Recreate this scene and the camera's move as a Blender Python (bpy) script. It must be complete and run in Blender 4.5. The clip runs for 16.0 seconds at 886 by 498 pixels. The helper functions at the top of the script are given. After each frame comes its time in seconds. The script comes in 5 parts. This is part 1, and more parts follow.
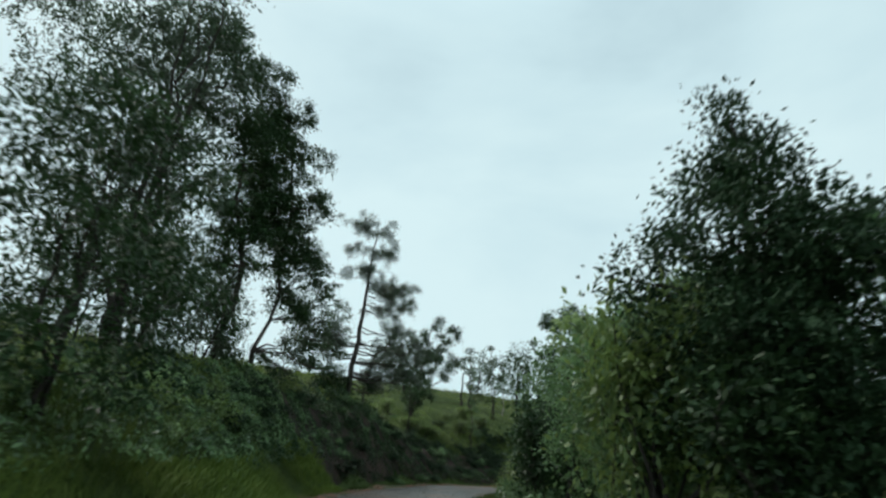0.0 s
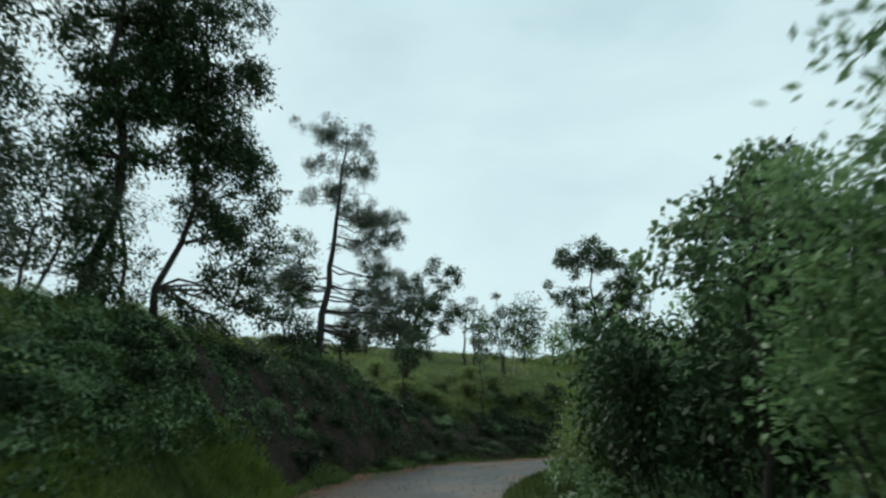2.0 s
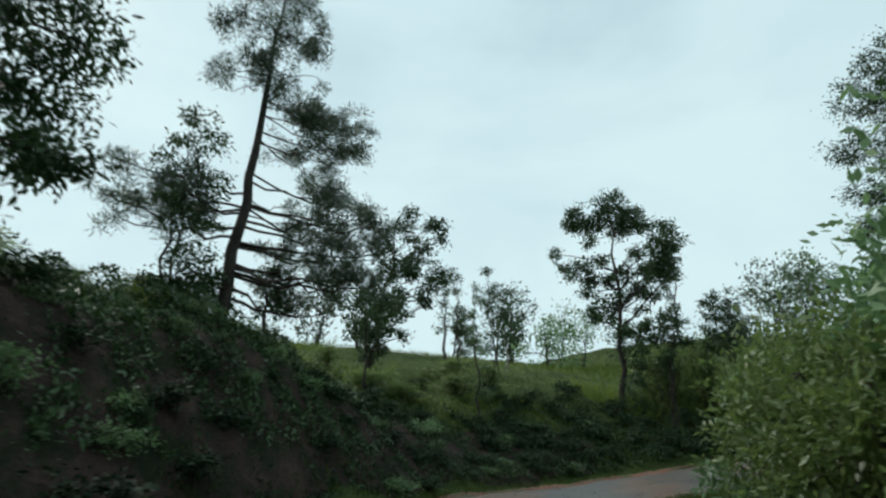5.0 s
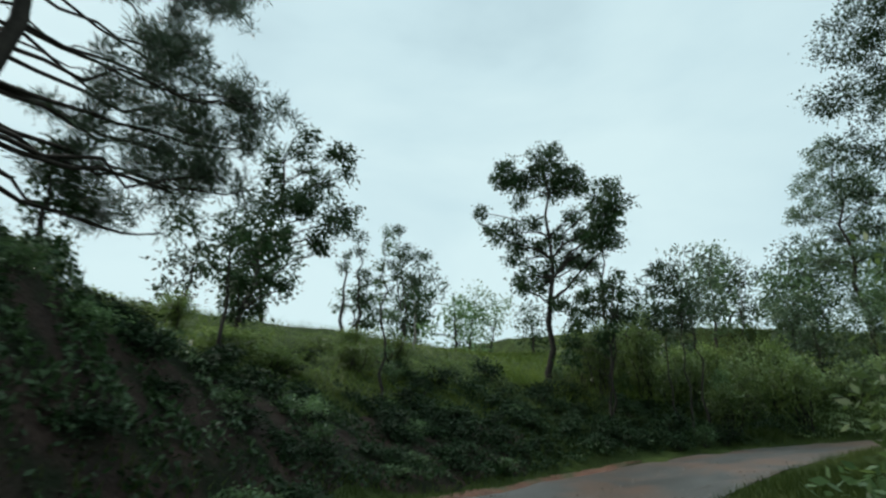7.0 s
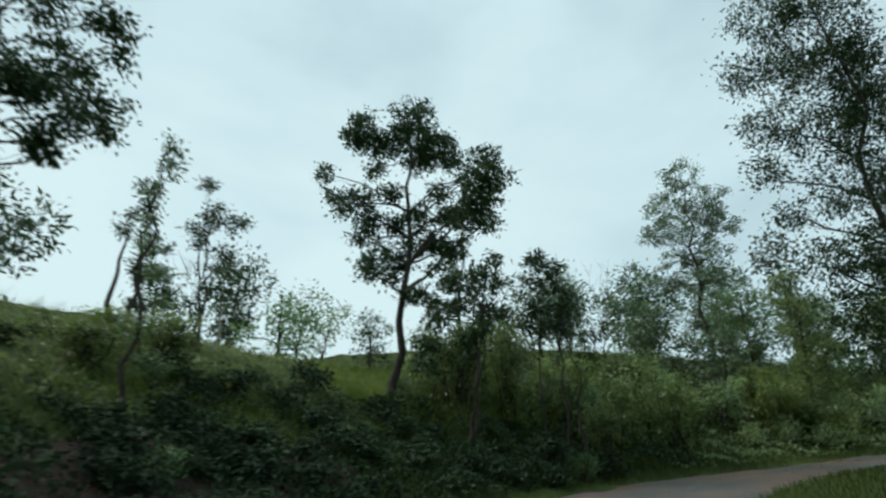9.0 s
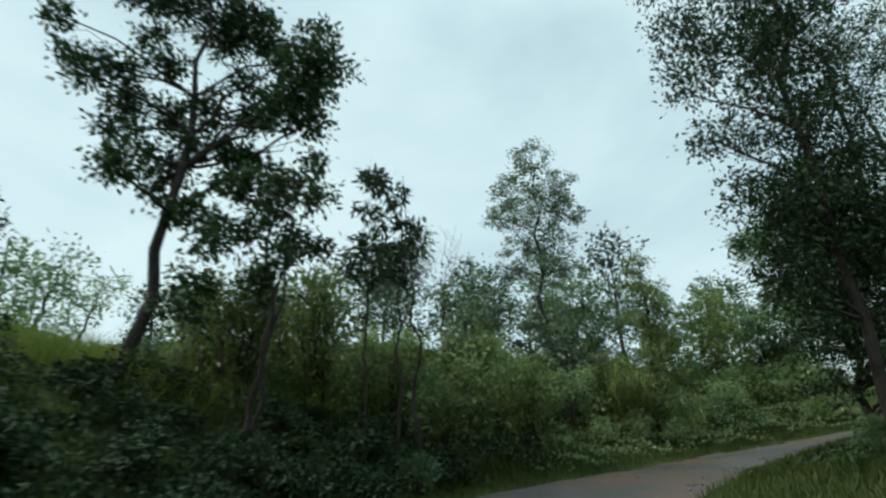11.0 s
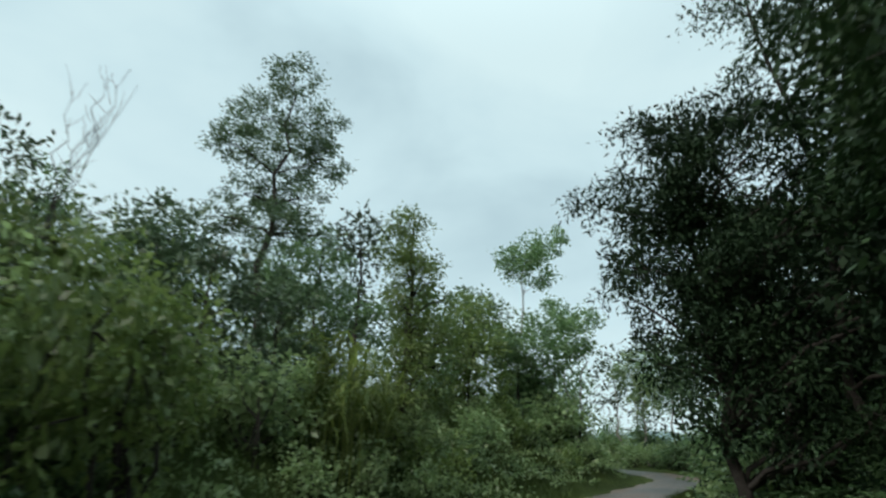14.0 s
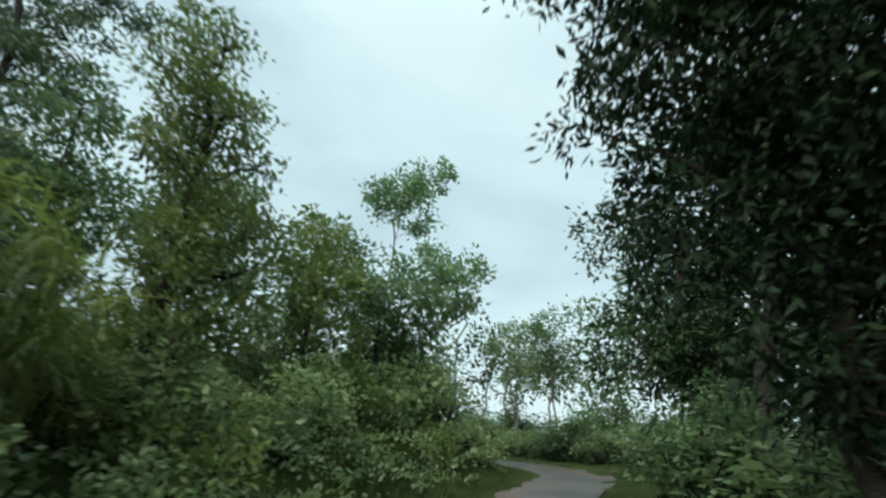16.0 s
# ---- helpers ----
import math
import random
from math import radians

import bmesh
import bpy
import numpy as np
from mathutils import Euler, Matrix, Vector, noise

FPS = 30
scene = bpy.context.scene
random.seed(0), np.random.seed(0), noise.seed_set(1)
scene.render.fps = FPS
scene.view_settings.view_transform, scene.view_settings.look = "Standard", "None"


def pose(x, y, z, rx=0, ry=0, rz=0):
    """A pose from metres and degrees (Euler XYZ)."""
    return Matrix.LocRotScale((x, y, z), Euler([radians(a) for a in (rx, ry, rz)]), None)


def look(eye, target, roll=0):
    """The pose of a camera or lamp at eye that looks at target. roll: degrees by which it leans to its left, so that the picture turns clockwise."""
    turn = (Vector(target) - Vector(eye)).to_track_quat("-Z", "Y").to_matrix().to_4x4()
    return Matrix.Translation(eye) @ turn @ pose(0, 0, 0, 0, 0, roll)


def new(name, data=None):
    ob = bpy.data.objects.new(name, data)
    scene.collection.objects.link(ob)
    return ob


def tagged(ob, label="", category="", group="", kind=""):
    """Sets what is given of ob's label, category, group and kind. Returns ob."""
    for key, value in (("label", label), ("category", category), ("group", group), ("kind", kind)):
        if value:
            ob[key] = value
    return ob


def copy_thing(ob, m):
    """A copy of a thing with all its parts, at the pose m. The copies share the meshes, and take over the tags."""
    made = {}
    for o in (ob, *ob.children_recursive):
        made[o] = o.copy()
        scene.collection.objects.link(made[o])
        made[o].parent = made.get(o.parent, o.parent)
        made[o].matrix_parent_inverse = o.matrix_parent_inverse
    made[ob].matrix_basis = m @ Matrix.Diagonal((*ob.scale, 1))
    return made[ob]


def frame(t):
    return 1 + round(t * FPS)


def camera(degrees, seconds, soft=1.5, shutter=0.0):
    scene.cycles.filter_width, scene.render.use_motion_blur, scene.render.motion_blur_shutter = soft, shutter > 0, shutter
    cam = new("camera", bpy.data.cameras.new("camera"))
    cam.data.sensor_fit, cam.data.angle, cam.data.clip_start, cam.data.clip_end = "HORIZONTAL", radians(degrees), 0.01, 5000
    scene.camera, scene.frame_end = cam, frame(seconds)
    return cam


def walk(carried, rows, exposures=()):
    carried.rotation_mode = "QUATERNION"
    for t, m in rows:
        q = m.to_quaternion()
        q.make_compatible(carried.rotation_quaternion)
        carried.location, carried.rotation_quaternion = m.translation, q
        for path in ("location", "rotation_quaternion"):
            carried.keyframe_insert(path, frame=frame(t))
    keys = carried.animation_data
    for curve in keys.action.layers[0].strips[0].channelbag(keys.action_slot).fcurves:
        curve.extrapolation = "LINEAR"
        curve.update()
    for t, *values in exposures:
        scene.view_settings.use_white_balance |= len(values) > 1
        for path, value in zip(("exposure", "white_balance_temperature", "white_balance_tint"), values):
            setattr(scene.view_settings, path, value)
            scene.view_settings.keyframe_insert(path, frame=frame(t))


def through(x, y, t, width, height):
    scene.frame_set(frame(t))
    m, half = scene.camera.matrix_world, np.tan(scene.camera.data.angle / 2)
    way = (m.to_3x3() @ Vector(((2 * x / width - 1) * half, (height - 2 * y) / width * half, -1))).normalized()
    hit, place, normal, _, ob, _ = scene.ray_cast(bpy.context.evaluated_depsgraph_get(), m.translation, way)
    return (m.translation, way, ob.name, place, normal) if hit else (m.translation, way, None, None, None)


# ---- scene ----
cam = camera(78.0, 16.0, soft=2.4, shutter=0.5)
PATH = [
    (0, (0.000, 0.000, 1.176), (-0.235, 9.344, 4.733), 3.56),
    (0.5, (-0.074, 2.087, 1.196), (-0.327, 11.478, 4.621), 2.56),
    (1, (-0.222, 4.171, 1.267), (-0.377, 13.624, 4.525), 1.48),
    (1.5, (-0.372, 6.235, 1.342), (-0.417, 15.736, 4.461), 0.48),
    (2, (-0.384, 8.213, 1.328), (-0.382, 17.737, 4.377), -0.23),
    (2.5, (-0.425, 10.056, 1.281), (-0.424, 19.584, 4.317), -0.99),
    (3, (-0.492, 11.749, 1.219), (-0.527, 21.266, 4.290), -1.04),
    (3.2, (-0.524, 12.372, 1.197), (-0.564, 21.880, 4.293), -0.98),
    (3.73, (-0.660, 14.027, 1.127), (-0.657, 23.509, 4.303), -0.98),
    (4.25, (-0.851, 15.499, 1.057), (-0.671, 24.943, 4.340), -0.97),
    (4.78, (-1.010, 16.909, 1.005), (-0.525, 26.316, 4.362), -0.91),
    (5.3, (-1.038, 18.262, 0.991), (-0.143, 27.646, 4.328), -0.79),
    (5.5, (-1.008, 18.796, 1.002), (0.067, 28.172, 4.311), -0.79),
    (6, (-0.951, 20.090, 1.007), (0.568, 29.436, 4.225), -0.57),
    (6.5, (-0.844, 21.373, 0.958), (1.086, 30.660, 4.123), -0.27),
    (7, (-0.639, 22.679, 0.921), (1.748, 31.845, 4.128), -0.37),
    (7.5, (-0.331, 24.029, 0.956), (2.601, 32.990, 4.288), -0.78),
    (8, (0.108, 25.365, 1.001), (3.674, 34.041, 4.467), -1.10),
    (8.5, (0.650, 26.631, 1.036), (4.902, 34.957, 4.586), -1.12),
    (9, (1.293, 27.842, 1.092), (6.245, 35.769, 4.649), -0.59),
    (9.2, (1.572, 28.309, 1.113), (6.777, 36.061, 4.694), 0.13),
    (9.72, (2.329, 29.499, 1.113), (8.185, 36.767, 4.701), 0.23),
    (10.25, (3.239, 30.597, 1.042), (9.704, 37.329, 4.628), -0.70),
    (10.78, (4.277, 31.579, 0.973), (11.295, 37.720, 4.584), -1.66),
    (11.3, (5.410, 32.431, 0.980), (12.906, 37.924, 4.672), -1.68),
    (11.5, (5.840, 32.756, 1.005), (13.507, 37.963, 4.760), -1.94),
    (12, (7.004, 33.505, 1.070), (15.040, 38.041, 4.924), -0.65),
    (12.5, (8.247, 34.142, 1.197), (16.582, 37.976, 5.176), 0.17),
    (13, (9.555, 34.706, 1.321), (18.161, 37.812, 5.357), 0.76),
    (13.5, (10.919, 35.154, 1.426), (19.744, 37.524, 5.486), 1.01),
    (14, (12.326, 35.458, 1.553), (21.319, 37.160, 5.582), 1.19),
    (14.5, (13.702, 35.668, 1.670), (22.814, 36.709, 5.656), 0.59),
    (15, (15.119, 35.752, 1.760), (24.312, 36.176, 5.672), 0.09),
    (15.5, (16.591, 35.762, 1.831), (25.810, 35.641, 5.704), 0.06),
    (16, (18.099, 35.693, 1.901), (27.312, 35.071, 5.740), 1.20),
]
walk(cam, [(t, look(eye, target, roll)) for t, eye, target, roll in PATH], [(0, 0.0), (9.2, 0.0), (11.3, 0.07), (12.0, 0.07), (12.6, 0.0), (14.8, 0.0), (15.5, 0.05), (16, 0.12)])

# ---- light: a rain sky, bright and even, with a weak wide sun behind the cloud ----
SUN_EL, SUN_AZ = radians(46), radians(308)
world = bpy.data.worlds.new("overcast_sky")
world.use_nodes = True
scene.world = world


def node(tree, kind, **values):
    n = tree.nodes.new(kind)
    for key, value in values.items():
        if key in n.inputs:
            n.inputs[key].default_value = value
    return n


def ramp(tree, source, stops):
    n = tree.nodes.new("ShaderNodeValToRGB")
    els = n.color_ramp.elements
    while len(els) < len(stops):
        els.new(0.5)
    for el, (at, colour) in zip(els, stops):
        el.position, el.color = at, (*colour, 1)
    tree.links.new(source, n.inputs[0])
    return n.outputs[0]


def mix_colour(tree, factor, a, b):
    n = tree.nodes.new("ShaderNodeMix")
    n.data_type = "RGBA"
    for sock, value in ((n.inputs[0], factor), (n.inputs[6], a), (n.inputs[7], b)):
        if isinstance(value, bpy.types.NodeSocket):
            tree.links.new(value, sock)
        elif isinstance(value, tuple):
            sock.default_value = (*value, 1)
        else:
            sock.default_value = value
    return n.outputs[2]


wt = world.node_tree
wt.nodes.clear()
sky = wt.nodes.new("ShaderNodeTexSky")
sky.sky_type, sky.sun_disc, sky.sun_elevation, sky.sun_rotation = "NISHITA", False, SUN_EL, SUN_AZ
sky.air_density, sky.dust_density, sky.ozone_density = 1.2, 3.0, 1.0
clear = wt.nodes.new("ShaderNodeBackground")
clear.inputs[1].default_value = 0.07
wt.links.new(sky.outputs[0], clear.inputs[0])
coords = wt.nodes.new("ShaderNodeTexCoord")
stretch = wt.nodes.new("ShaderNodeMapping")
stretch.inputs["Scale"].default_value = (1.0, 1.0, 2.2)
wt.links.new(coords.outputs["Generated"], stretch.inputs[0])
puffs = node(wt, "ShaderNodeTexNoise", Scale=1.7, Detail=5.0, Roughness=0.5, Distortion=0.3)
wt.links.new(stretch.outputs[0], puffs.inputs["Vector"])
cloud_colour = ramp(wt, puffs.outputs[0], [(0.30, (0.482, 0.655, 0.715)), (0.45, (0.592, 0.785, 0.835)), (0.62, (0.674, 0.865, 0.895))])
cloud = wt.nodes.new("ShaderNodeBackground")
split = wt.nodes.new("ShaderNodeSeparateXYZ")        # an overcast sky is brightest overhead
wt.links.new(coords.outputs["Generated"], split.inputs[0])
rise = wt.nodes.new("ShaderNodeMapRange")
rise.interpolation_type = "SMOOTHSTEP"
for key, value in (("From Min", 0.66), ("From Max", 1.0), ("To Min", 1.06), ("To Max", 1.7)):
    rise.inputs[key].default_value = value
wt.links.new(split.outputs[2], rise.inputs[0])
wt.links.new(rise.outputs[0], cloud.inputs[1])
wt.links.new(cloud_colour, cloud.inputs[0])
cover = wt.nodes.new("ShaderNodeMixShader")
cover.inputs[0].default_value = 0.93
wt.links.new(clear.outputs[0], cover.inputs[1])
wt.links.new(cloud.outputs[0], cover.inputs[2])
wout = wt.nodes.new("ShaderNodeOutputWorld")
wt.links.new(cover.outputs[0], wout.inputs[0])

sun_data = bpy.data.lights.new("sun", "SUN")
sun_data.energy, sun_data.angle, sun_data.color = 2.9, radians(34), (1.0, 0.97, 0.9)
sun = new("sun", sun_data)
sun.matrix_world = look((-27.4, 46.4, 36.0), (0, 25, 0))


# ---- materials ----
def material(name):
    m = bpy.data.materials.new(name)
    m.use_nodes = True
    t = m.node_tree
    return m, t, t.nodes["Principled BSDF"], t.nodes["Material Output"]


def noise_tex(t, scale, detail=5.0, rough=0.55, coord="Object"):
    c = t.nodes.new("ShaderNodeTexCoord")
    n = node(t, "ShaderNodeTexNoise", Scale=scale, Detail=detail, Roughness=rough)
    t.links.new(c.outputs[coord], n.inputs["Vector"])
    return n.outputs[0]


def bump(t, bsdf, height, strength, distance):
    b = node(t, "ShaderNodeBump", Strength=strength, Distance=distance)
    t.links.new(height, b.inputs["Height"])
    t.links.new(b.outputs[0], bsdf.inputs["Normal"])


def foliage(name, dark, mid, light, through=0.3, rough=0.42, wet=0.25, gloss=0.4):
    """Leaves: each one its own tint, patches of older and younger growth over the plant."""
    m, t, bsdf, out = material(name)
    geo = t.nodes.new("ShaderNodeNewGeometry")
    tint = ramp(t, geo.outputs["Random Per Island"], [(0.0, dark), (0.55, mid), (1.0, light)])
    patch = ramp(t, noise_tex(t, 1.3, 4.0), [(0.32, dark), (0.5, mid), (0.7, light)])
    colour = mix_colour(t, 0.62, tint, patch)
    info = t.nodes.new("ShaderNodeObjectInfo")
    hsv = node(t, "ShaderNodeHueSaturation", Saturation=0.95)
    shift = t.nodes.new("ShaderNodeMapRange")
    shift.inputs["To Min"].default_value, shift.inputs["To Max"].default_value = 0.72, 1.2
    t.links.new(info.outputs["Random"], shift.inputs[0])
    t.links.new(shift.outputs[0], hsv.inputs["Value"])
    t.links.new(colour, hsv.inputs["Color"])
    t.links.new(hsv.outputs[0], bsdf.inputs["Base Color"])
    bsdf.inputs["Roughness"].default_value = rough
    bsdf.inputs["Specular IOR Level"].default_value = gloss
    bsdf.inputs["Coat Weight"].default_value, bsdf.inputs["Coat Roughness"].default_value = wet, 0.22
    back = t.nodes.new("ShaderNodeBsdfTranslucent")
    t.links.new(hsv.outputs[0], back.inputs[0])
    both = t.nodes.new("ShaderNodeMixShader")
    both.inputs[0].default_value = through
    t.links.new(bsdf.outputs[0], both.inputs[1])
    t.links.new(back.outputs[0], both.inputs[2])
    t.links.new(both.outputs[0], out.inputs[0])
    return m


def surface(name, stops, scale, rough, fine=24.0, strength=0.5, distance=0.02, stain=None, gloss=0.5):
    """A rough solid surface: broad patches, fine grain and relief."""
    m, t, bsdf, out = material(name)
    broad, grain = noise_tex(t, scale, 6.0), noise_tex(t, fine, 4.0)
    colour = ramp(t, broad, stops)
    grey = ramp(t, grain, [(0.3, (0.62, 0.62, 0.62)), (0.7, (1.25, 1.25, 1.25))])
    mul = t.nodes.new("ShaderNodeMix")
    mul.data_type, mul.blend_type = "RGBA", "MULTIPLY"
    mul.inputs[0].default_value = 1.0
    t.links.new(colour, mul.inputs[6])
    t.links.new(grey, mul.inputs[7])
    last = mul.outputs[2]
    if stain:
        patch = ramp(t, noise_tex(t, stain[1], 5.0), [(0.46, (0, 0, 0)), (0.6, (1, 1, 1))])
        last = mix_colour(t, patch, last, stain[0])
    t.links.new(last, bsdf.inputs["Base Color"])
    bsdf.inputs["Roughness"].default_value = rough
    bsdf.inputs["Specular IOR Level"].default_value = gloss
    bump(t, bsdf, grain, strength, distance)
    return m


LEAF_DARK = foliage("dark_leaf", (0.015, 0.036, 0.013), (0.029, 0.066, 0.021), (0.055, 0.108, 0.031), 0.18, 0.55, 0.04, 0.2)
LEAF_MID = foliage("mid_leaf", (0.054, 0.108, 0.042), (0.114, 0.208, 0.076), (0.210, 0.325, 0.132), 0.42, 0.5, 0.2, 0.4)
LEAF_LIGHT = foliage("light_leaf", (0.122, 0.200, 0.078), (0.232, 0.340, 0.132), (0.345, 0.450, 0.200), 0.5, 0.5, 0.3, 0.5)
# darker leaf copy: shade of dense crowns and the bank put into colour
LEAF_SHADED = foliage("shaded_leaf", (0.010, 0.025, 0.011), (0.019, 0.043, 0.017), (0.036, 0.069, 0.025), 0.1, 0.7, 0.0, 0.16)
LEAF_GREY = foliage("grey_leaf", (0.022, 0.041, 0.020), (0.047, 0.080, 0.040), (0.088, 0.128, 0.070), 0.2, 0.5, 0.08)
NEEDLE = foliage("pine_needle", (0.020, 0.039, 0.021), (0.039, 0.072, 0.036), (0.078, 0.120, 0.057), 0.15)
LEAF_SAGE = foliage("sage_leaf", (0.035, 0.066, 0.031), (0.072, 0.122, 0.056), (0.135, 0.200, 0.095), 0.3, 0.5, 0.15)
LEAF_OLIVE = foliage("olive_leaf", (0.062, 0.105, 0.026), (0.128, 0.195, 0.045), (0.210, 0.280, 0.080), 0.45, 0.5, 0.25)
CANE = foliage("cane_blade", (0.085, 0.125, 0.026), (0.150, 0.210, 0.042), (0.240, 0.295, 0.080), 0.5, 0.5, 0.1)
GRASS_LIGHT = foliage("field_grass", (0.069, 0.118, 0.018), (0.132, 0.198, 0.029), (0.218, 0.264, 0.055), 0.35, 0.6, 0.0, 0.2)
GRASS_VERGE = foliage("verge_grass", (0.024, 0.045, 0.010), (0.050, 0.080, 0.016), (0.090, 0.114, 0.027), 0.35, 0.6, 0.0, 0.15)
BARK = surface("bark", [(0.3, (0.020, 0.017, 0.014)), (0.6, (0.052, 0.045, 0.038))], 3.0, 0.9, 40.0, 0.8, 0.02, None, 0.2)
BARK_PALE = surface("pale_bark", [(0.3, (0.11, 0.10, 0.085)), (0.65, (0.26, 0.24, 0.21))], 2.5, 0.8, 30.0, 0.6, 0.01)
EARTH = surface("earth", [(0.3, (0.024, 0.036, 0.012)), (0.55, (0.042, 0.062, 0.018)), (0.75, (0.068, 0.090, 0.026))], 0.7, 0.95, 18.0, 0.9, 0.06, None, 0.08)
SOIL = surface("wet_soil", [(0.3, (0.020, 0.015, 0.013)), (0.6, (0.046, 0.031, 0.025))], 1.4, 0.95, 16.0, 0.9, 0.06, ((0.012, 0.016, 0.008), 1.3), 0.1)
CLAY = surface("red_clay", [(0.3, (0.080, 0.036, 0.022)), (0.6, (0.150, 0.062, 0.036))], 1.2, 0.9, 14.0, 0.8, 0.05, ((0.05, 0.05, 0.02), 1.1))
ROAD = surface("wet_road", [(0.3, (0.044, 0.041, 0.039)), (0.55, (0.072, 0.067, 0.063)), (0.75, (0.104, 0.094, 0.086))], 0.9, 0.42, 34.0, 0.6, 0.012, ((0.105, 0.062, 0.044), 0.45))
STONE = surface("stone", [(0.3, (0.12, 0.10, 0.09)), (0.7, (0.26, 0.23, 0.20))], 6.0, 0.75, 40.0, 0.5, 0.01)
# pale blue-grey: rain haze put into the ridge's base colour
HILL_HAZED = surface("hazed_hill", [(0.3, (0.16, 0.24, 0.25)), (0.7, (0.20, 0.29, 0.30))], 0.02, 1.0, 0.2, 0.1, 0.5)


# ---- the road's line and the lie of the land ----
LINE = np.array([(x, y) for _, (x, y, _), _, _ in PATH])
LINE = np.concatenate([[(0.4, -60.0), (0.3, -30.0), (0.15, -10.0)], LINE, [(21.0, 35.4), (25.0, 34.5), (28.4, 33.2), (30.3, 32.2), (32.2, 31.2), (34.4, 30.9), (37.0, 31.6), (41.0, 34.0), (47.0, 37.5), (60.0, 44.0), (90.0, 52.0)]])


def resample(pts, step):
    seg = np.hypot(*np.diff(pts, axis=0).T)
    s = np.concatenate([[0], np.cumsum(seg)])
    at = np.arange(0, s[-1], step)
    out = np.stack([np.interp(at, s, pts[:, k]) for k in (0, 1)], 1)
    for _ in range(6):
        out[1:-1] = (out[:-2] + 2 * out[1:-1] + out[2:]) / 4
    return out


LINE = resample(LINE, 0.5)
TAN = np.gradient(LINE, axis=0)
TAN /= np.linalg.norm(TAN, axis=1)[:, None]
LEFT = np.stack([-TAN[:, 1], TAN[:, 0]], 1)
ALONG = np.arange(len(LINE)) * 0.5
START = ALONG[np.argmin(np.hypot(LINE[:, 0], LINE[:, 1]))]
ALONG = ALONG - START                      # metres along the drive; 0 where it begins, about 48 where it ends


def edge_left(s):
    return np.interp(s, [-5, 10, 17, 25, 32, 41, 48, 53], [2.45, 2.35, 2.6, 2.8, 2.7, 2.8, 2.0, 1.1])


def edge_right(s):
    return np.interp(s, [-5, 10, 19, 32, 41, 48, 54], [1.75, 1.7, 1.75, 1.5, 1.1, 1.0, 0.9])


def road_height(s):
    return np.interp(s, [-60, -2, 6, 12, 18, 24, 29, 34, 37, 40, 43, 46, 48, 55, 60, 70, 130], [-2.0, -0.06, 0.06, -0.04, -0.22, -0.28, -0.18, -0.24, -0.12, 0.13, 0.37, 0.56, 0.66, 1.25, 1.7, 2.5, 7.0])


def wave(x, y):
    return (np.sin(x * 0.31 + 1.3) * np.cos(y * 0.27 + 0.4) + 0.6 * np.sin(x * 0.83 + y * 0.61) + 0.35 * np.sin(x * 1.9 - y * 1.4 + 2.0)
            + 0.2 * np.cos(x * 3.7 + y * 3.1))


def locate(x, y):
    """Place along the road and the signed distance from its line, positive to the left."""
    x, y = np.atleast_1d(x).astype(float), np.atleast_1d(y).astype(float)
    near = np.zeros(len(x), int)
    for a in range(0, len(x), 4000):
        d = (x[a:a + 4000, None] - LINE[None, :, 0]) ** 2 + (y[a:a + 4000, None] - LINE[None, :, 1]) ** 2
        near[a:a + 4000] = d.argmin(1)
    off = np.stack([x, y], 1) - LINE[near]
    side = np.sign((off * LEFT[near]).sum(1))
    return ALONG[near], side * np.hypot(off[:, 0], off[:, 1])


BANK_U = [0, 0.5, 1.4, 2.6, 4.2, 6.5, 15, 33, 60, 120, 300, 900]
BANK_EARLY = [0, 0.1, 1.3, 2.9, 4.0, 4.3, 5.4, 8.6, 11, 13, 15, 15]
BANK_MID = [0, 0.05, 0.4, 1.0, 1.75, 2.9, 5.9, 9.2, 11.6, 13.5, 15, 15]
BANK_LATE = [0, 0.04, 0.3, 0.95, 1.7, 2.2, 3.8, 7.2, 10, 12.5, 15, 15]


def height(x, y):
    s, d = locate(x, y)
    x, y = np.atleast_1d(x), np.atleast_1d(y)
    u, v = d - edge_left(s), -d - edge_right(s)
    w = np.clip((s - 27) / 6, 0, 1)
    w2 = np.clip((s - 38) / 8, 0, 1)
    early, mid, late = (np.interp(np.maximum(u, 0), BANK_U, b) for b in (BANK_EARLY, BANK_MID, BANK_LATE))
    bank = ((early * (1 - w) + mid * w) * (1 - w2) + late * w2) * np.interp(s, [10, 13, 16, 19], [0.5, 0.55, 0.75, 1.0])
    right = np.interp(np.maximum(v, 0), [0, 0.6, 2, 6, 20, 80, 900], [0, 0.05, 0.15, 0.4, 0.8, 3, 15])
    rough = np.clip(np.maximum(u, v) / 3, 0, 1) * 0.1 * wave(x, y)
    inside = np.clip((v - 3) / 9, 0, 1)          # the land inside the bend is one gentle slope
    slope = np.interp(x, [-40, 5, 11, 20, 35, 60, 200], [-1.0, -0.2, 0.1, 0.9, 1.9, 3.4, 9.0])
    base = np.where(d > 0, road_height(s), road_height(s) * (1 - inside) + slope * inside)
    return base + np.where(d > 0, bank, right) + rough


def ground_at(x, y):
    return float(height(x, y)[0])


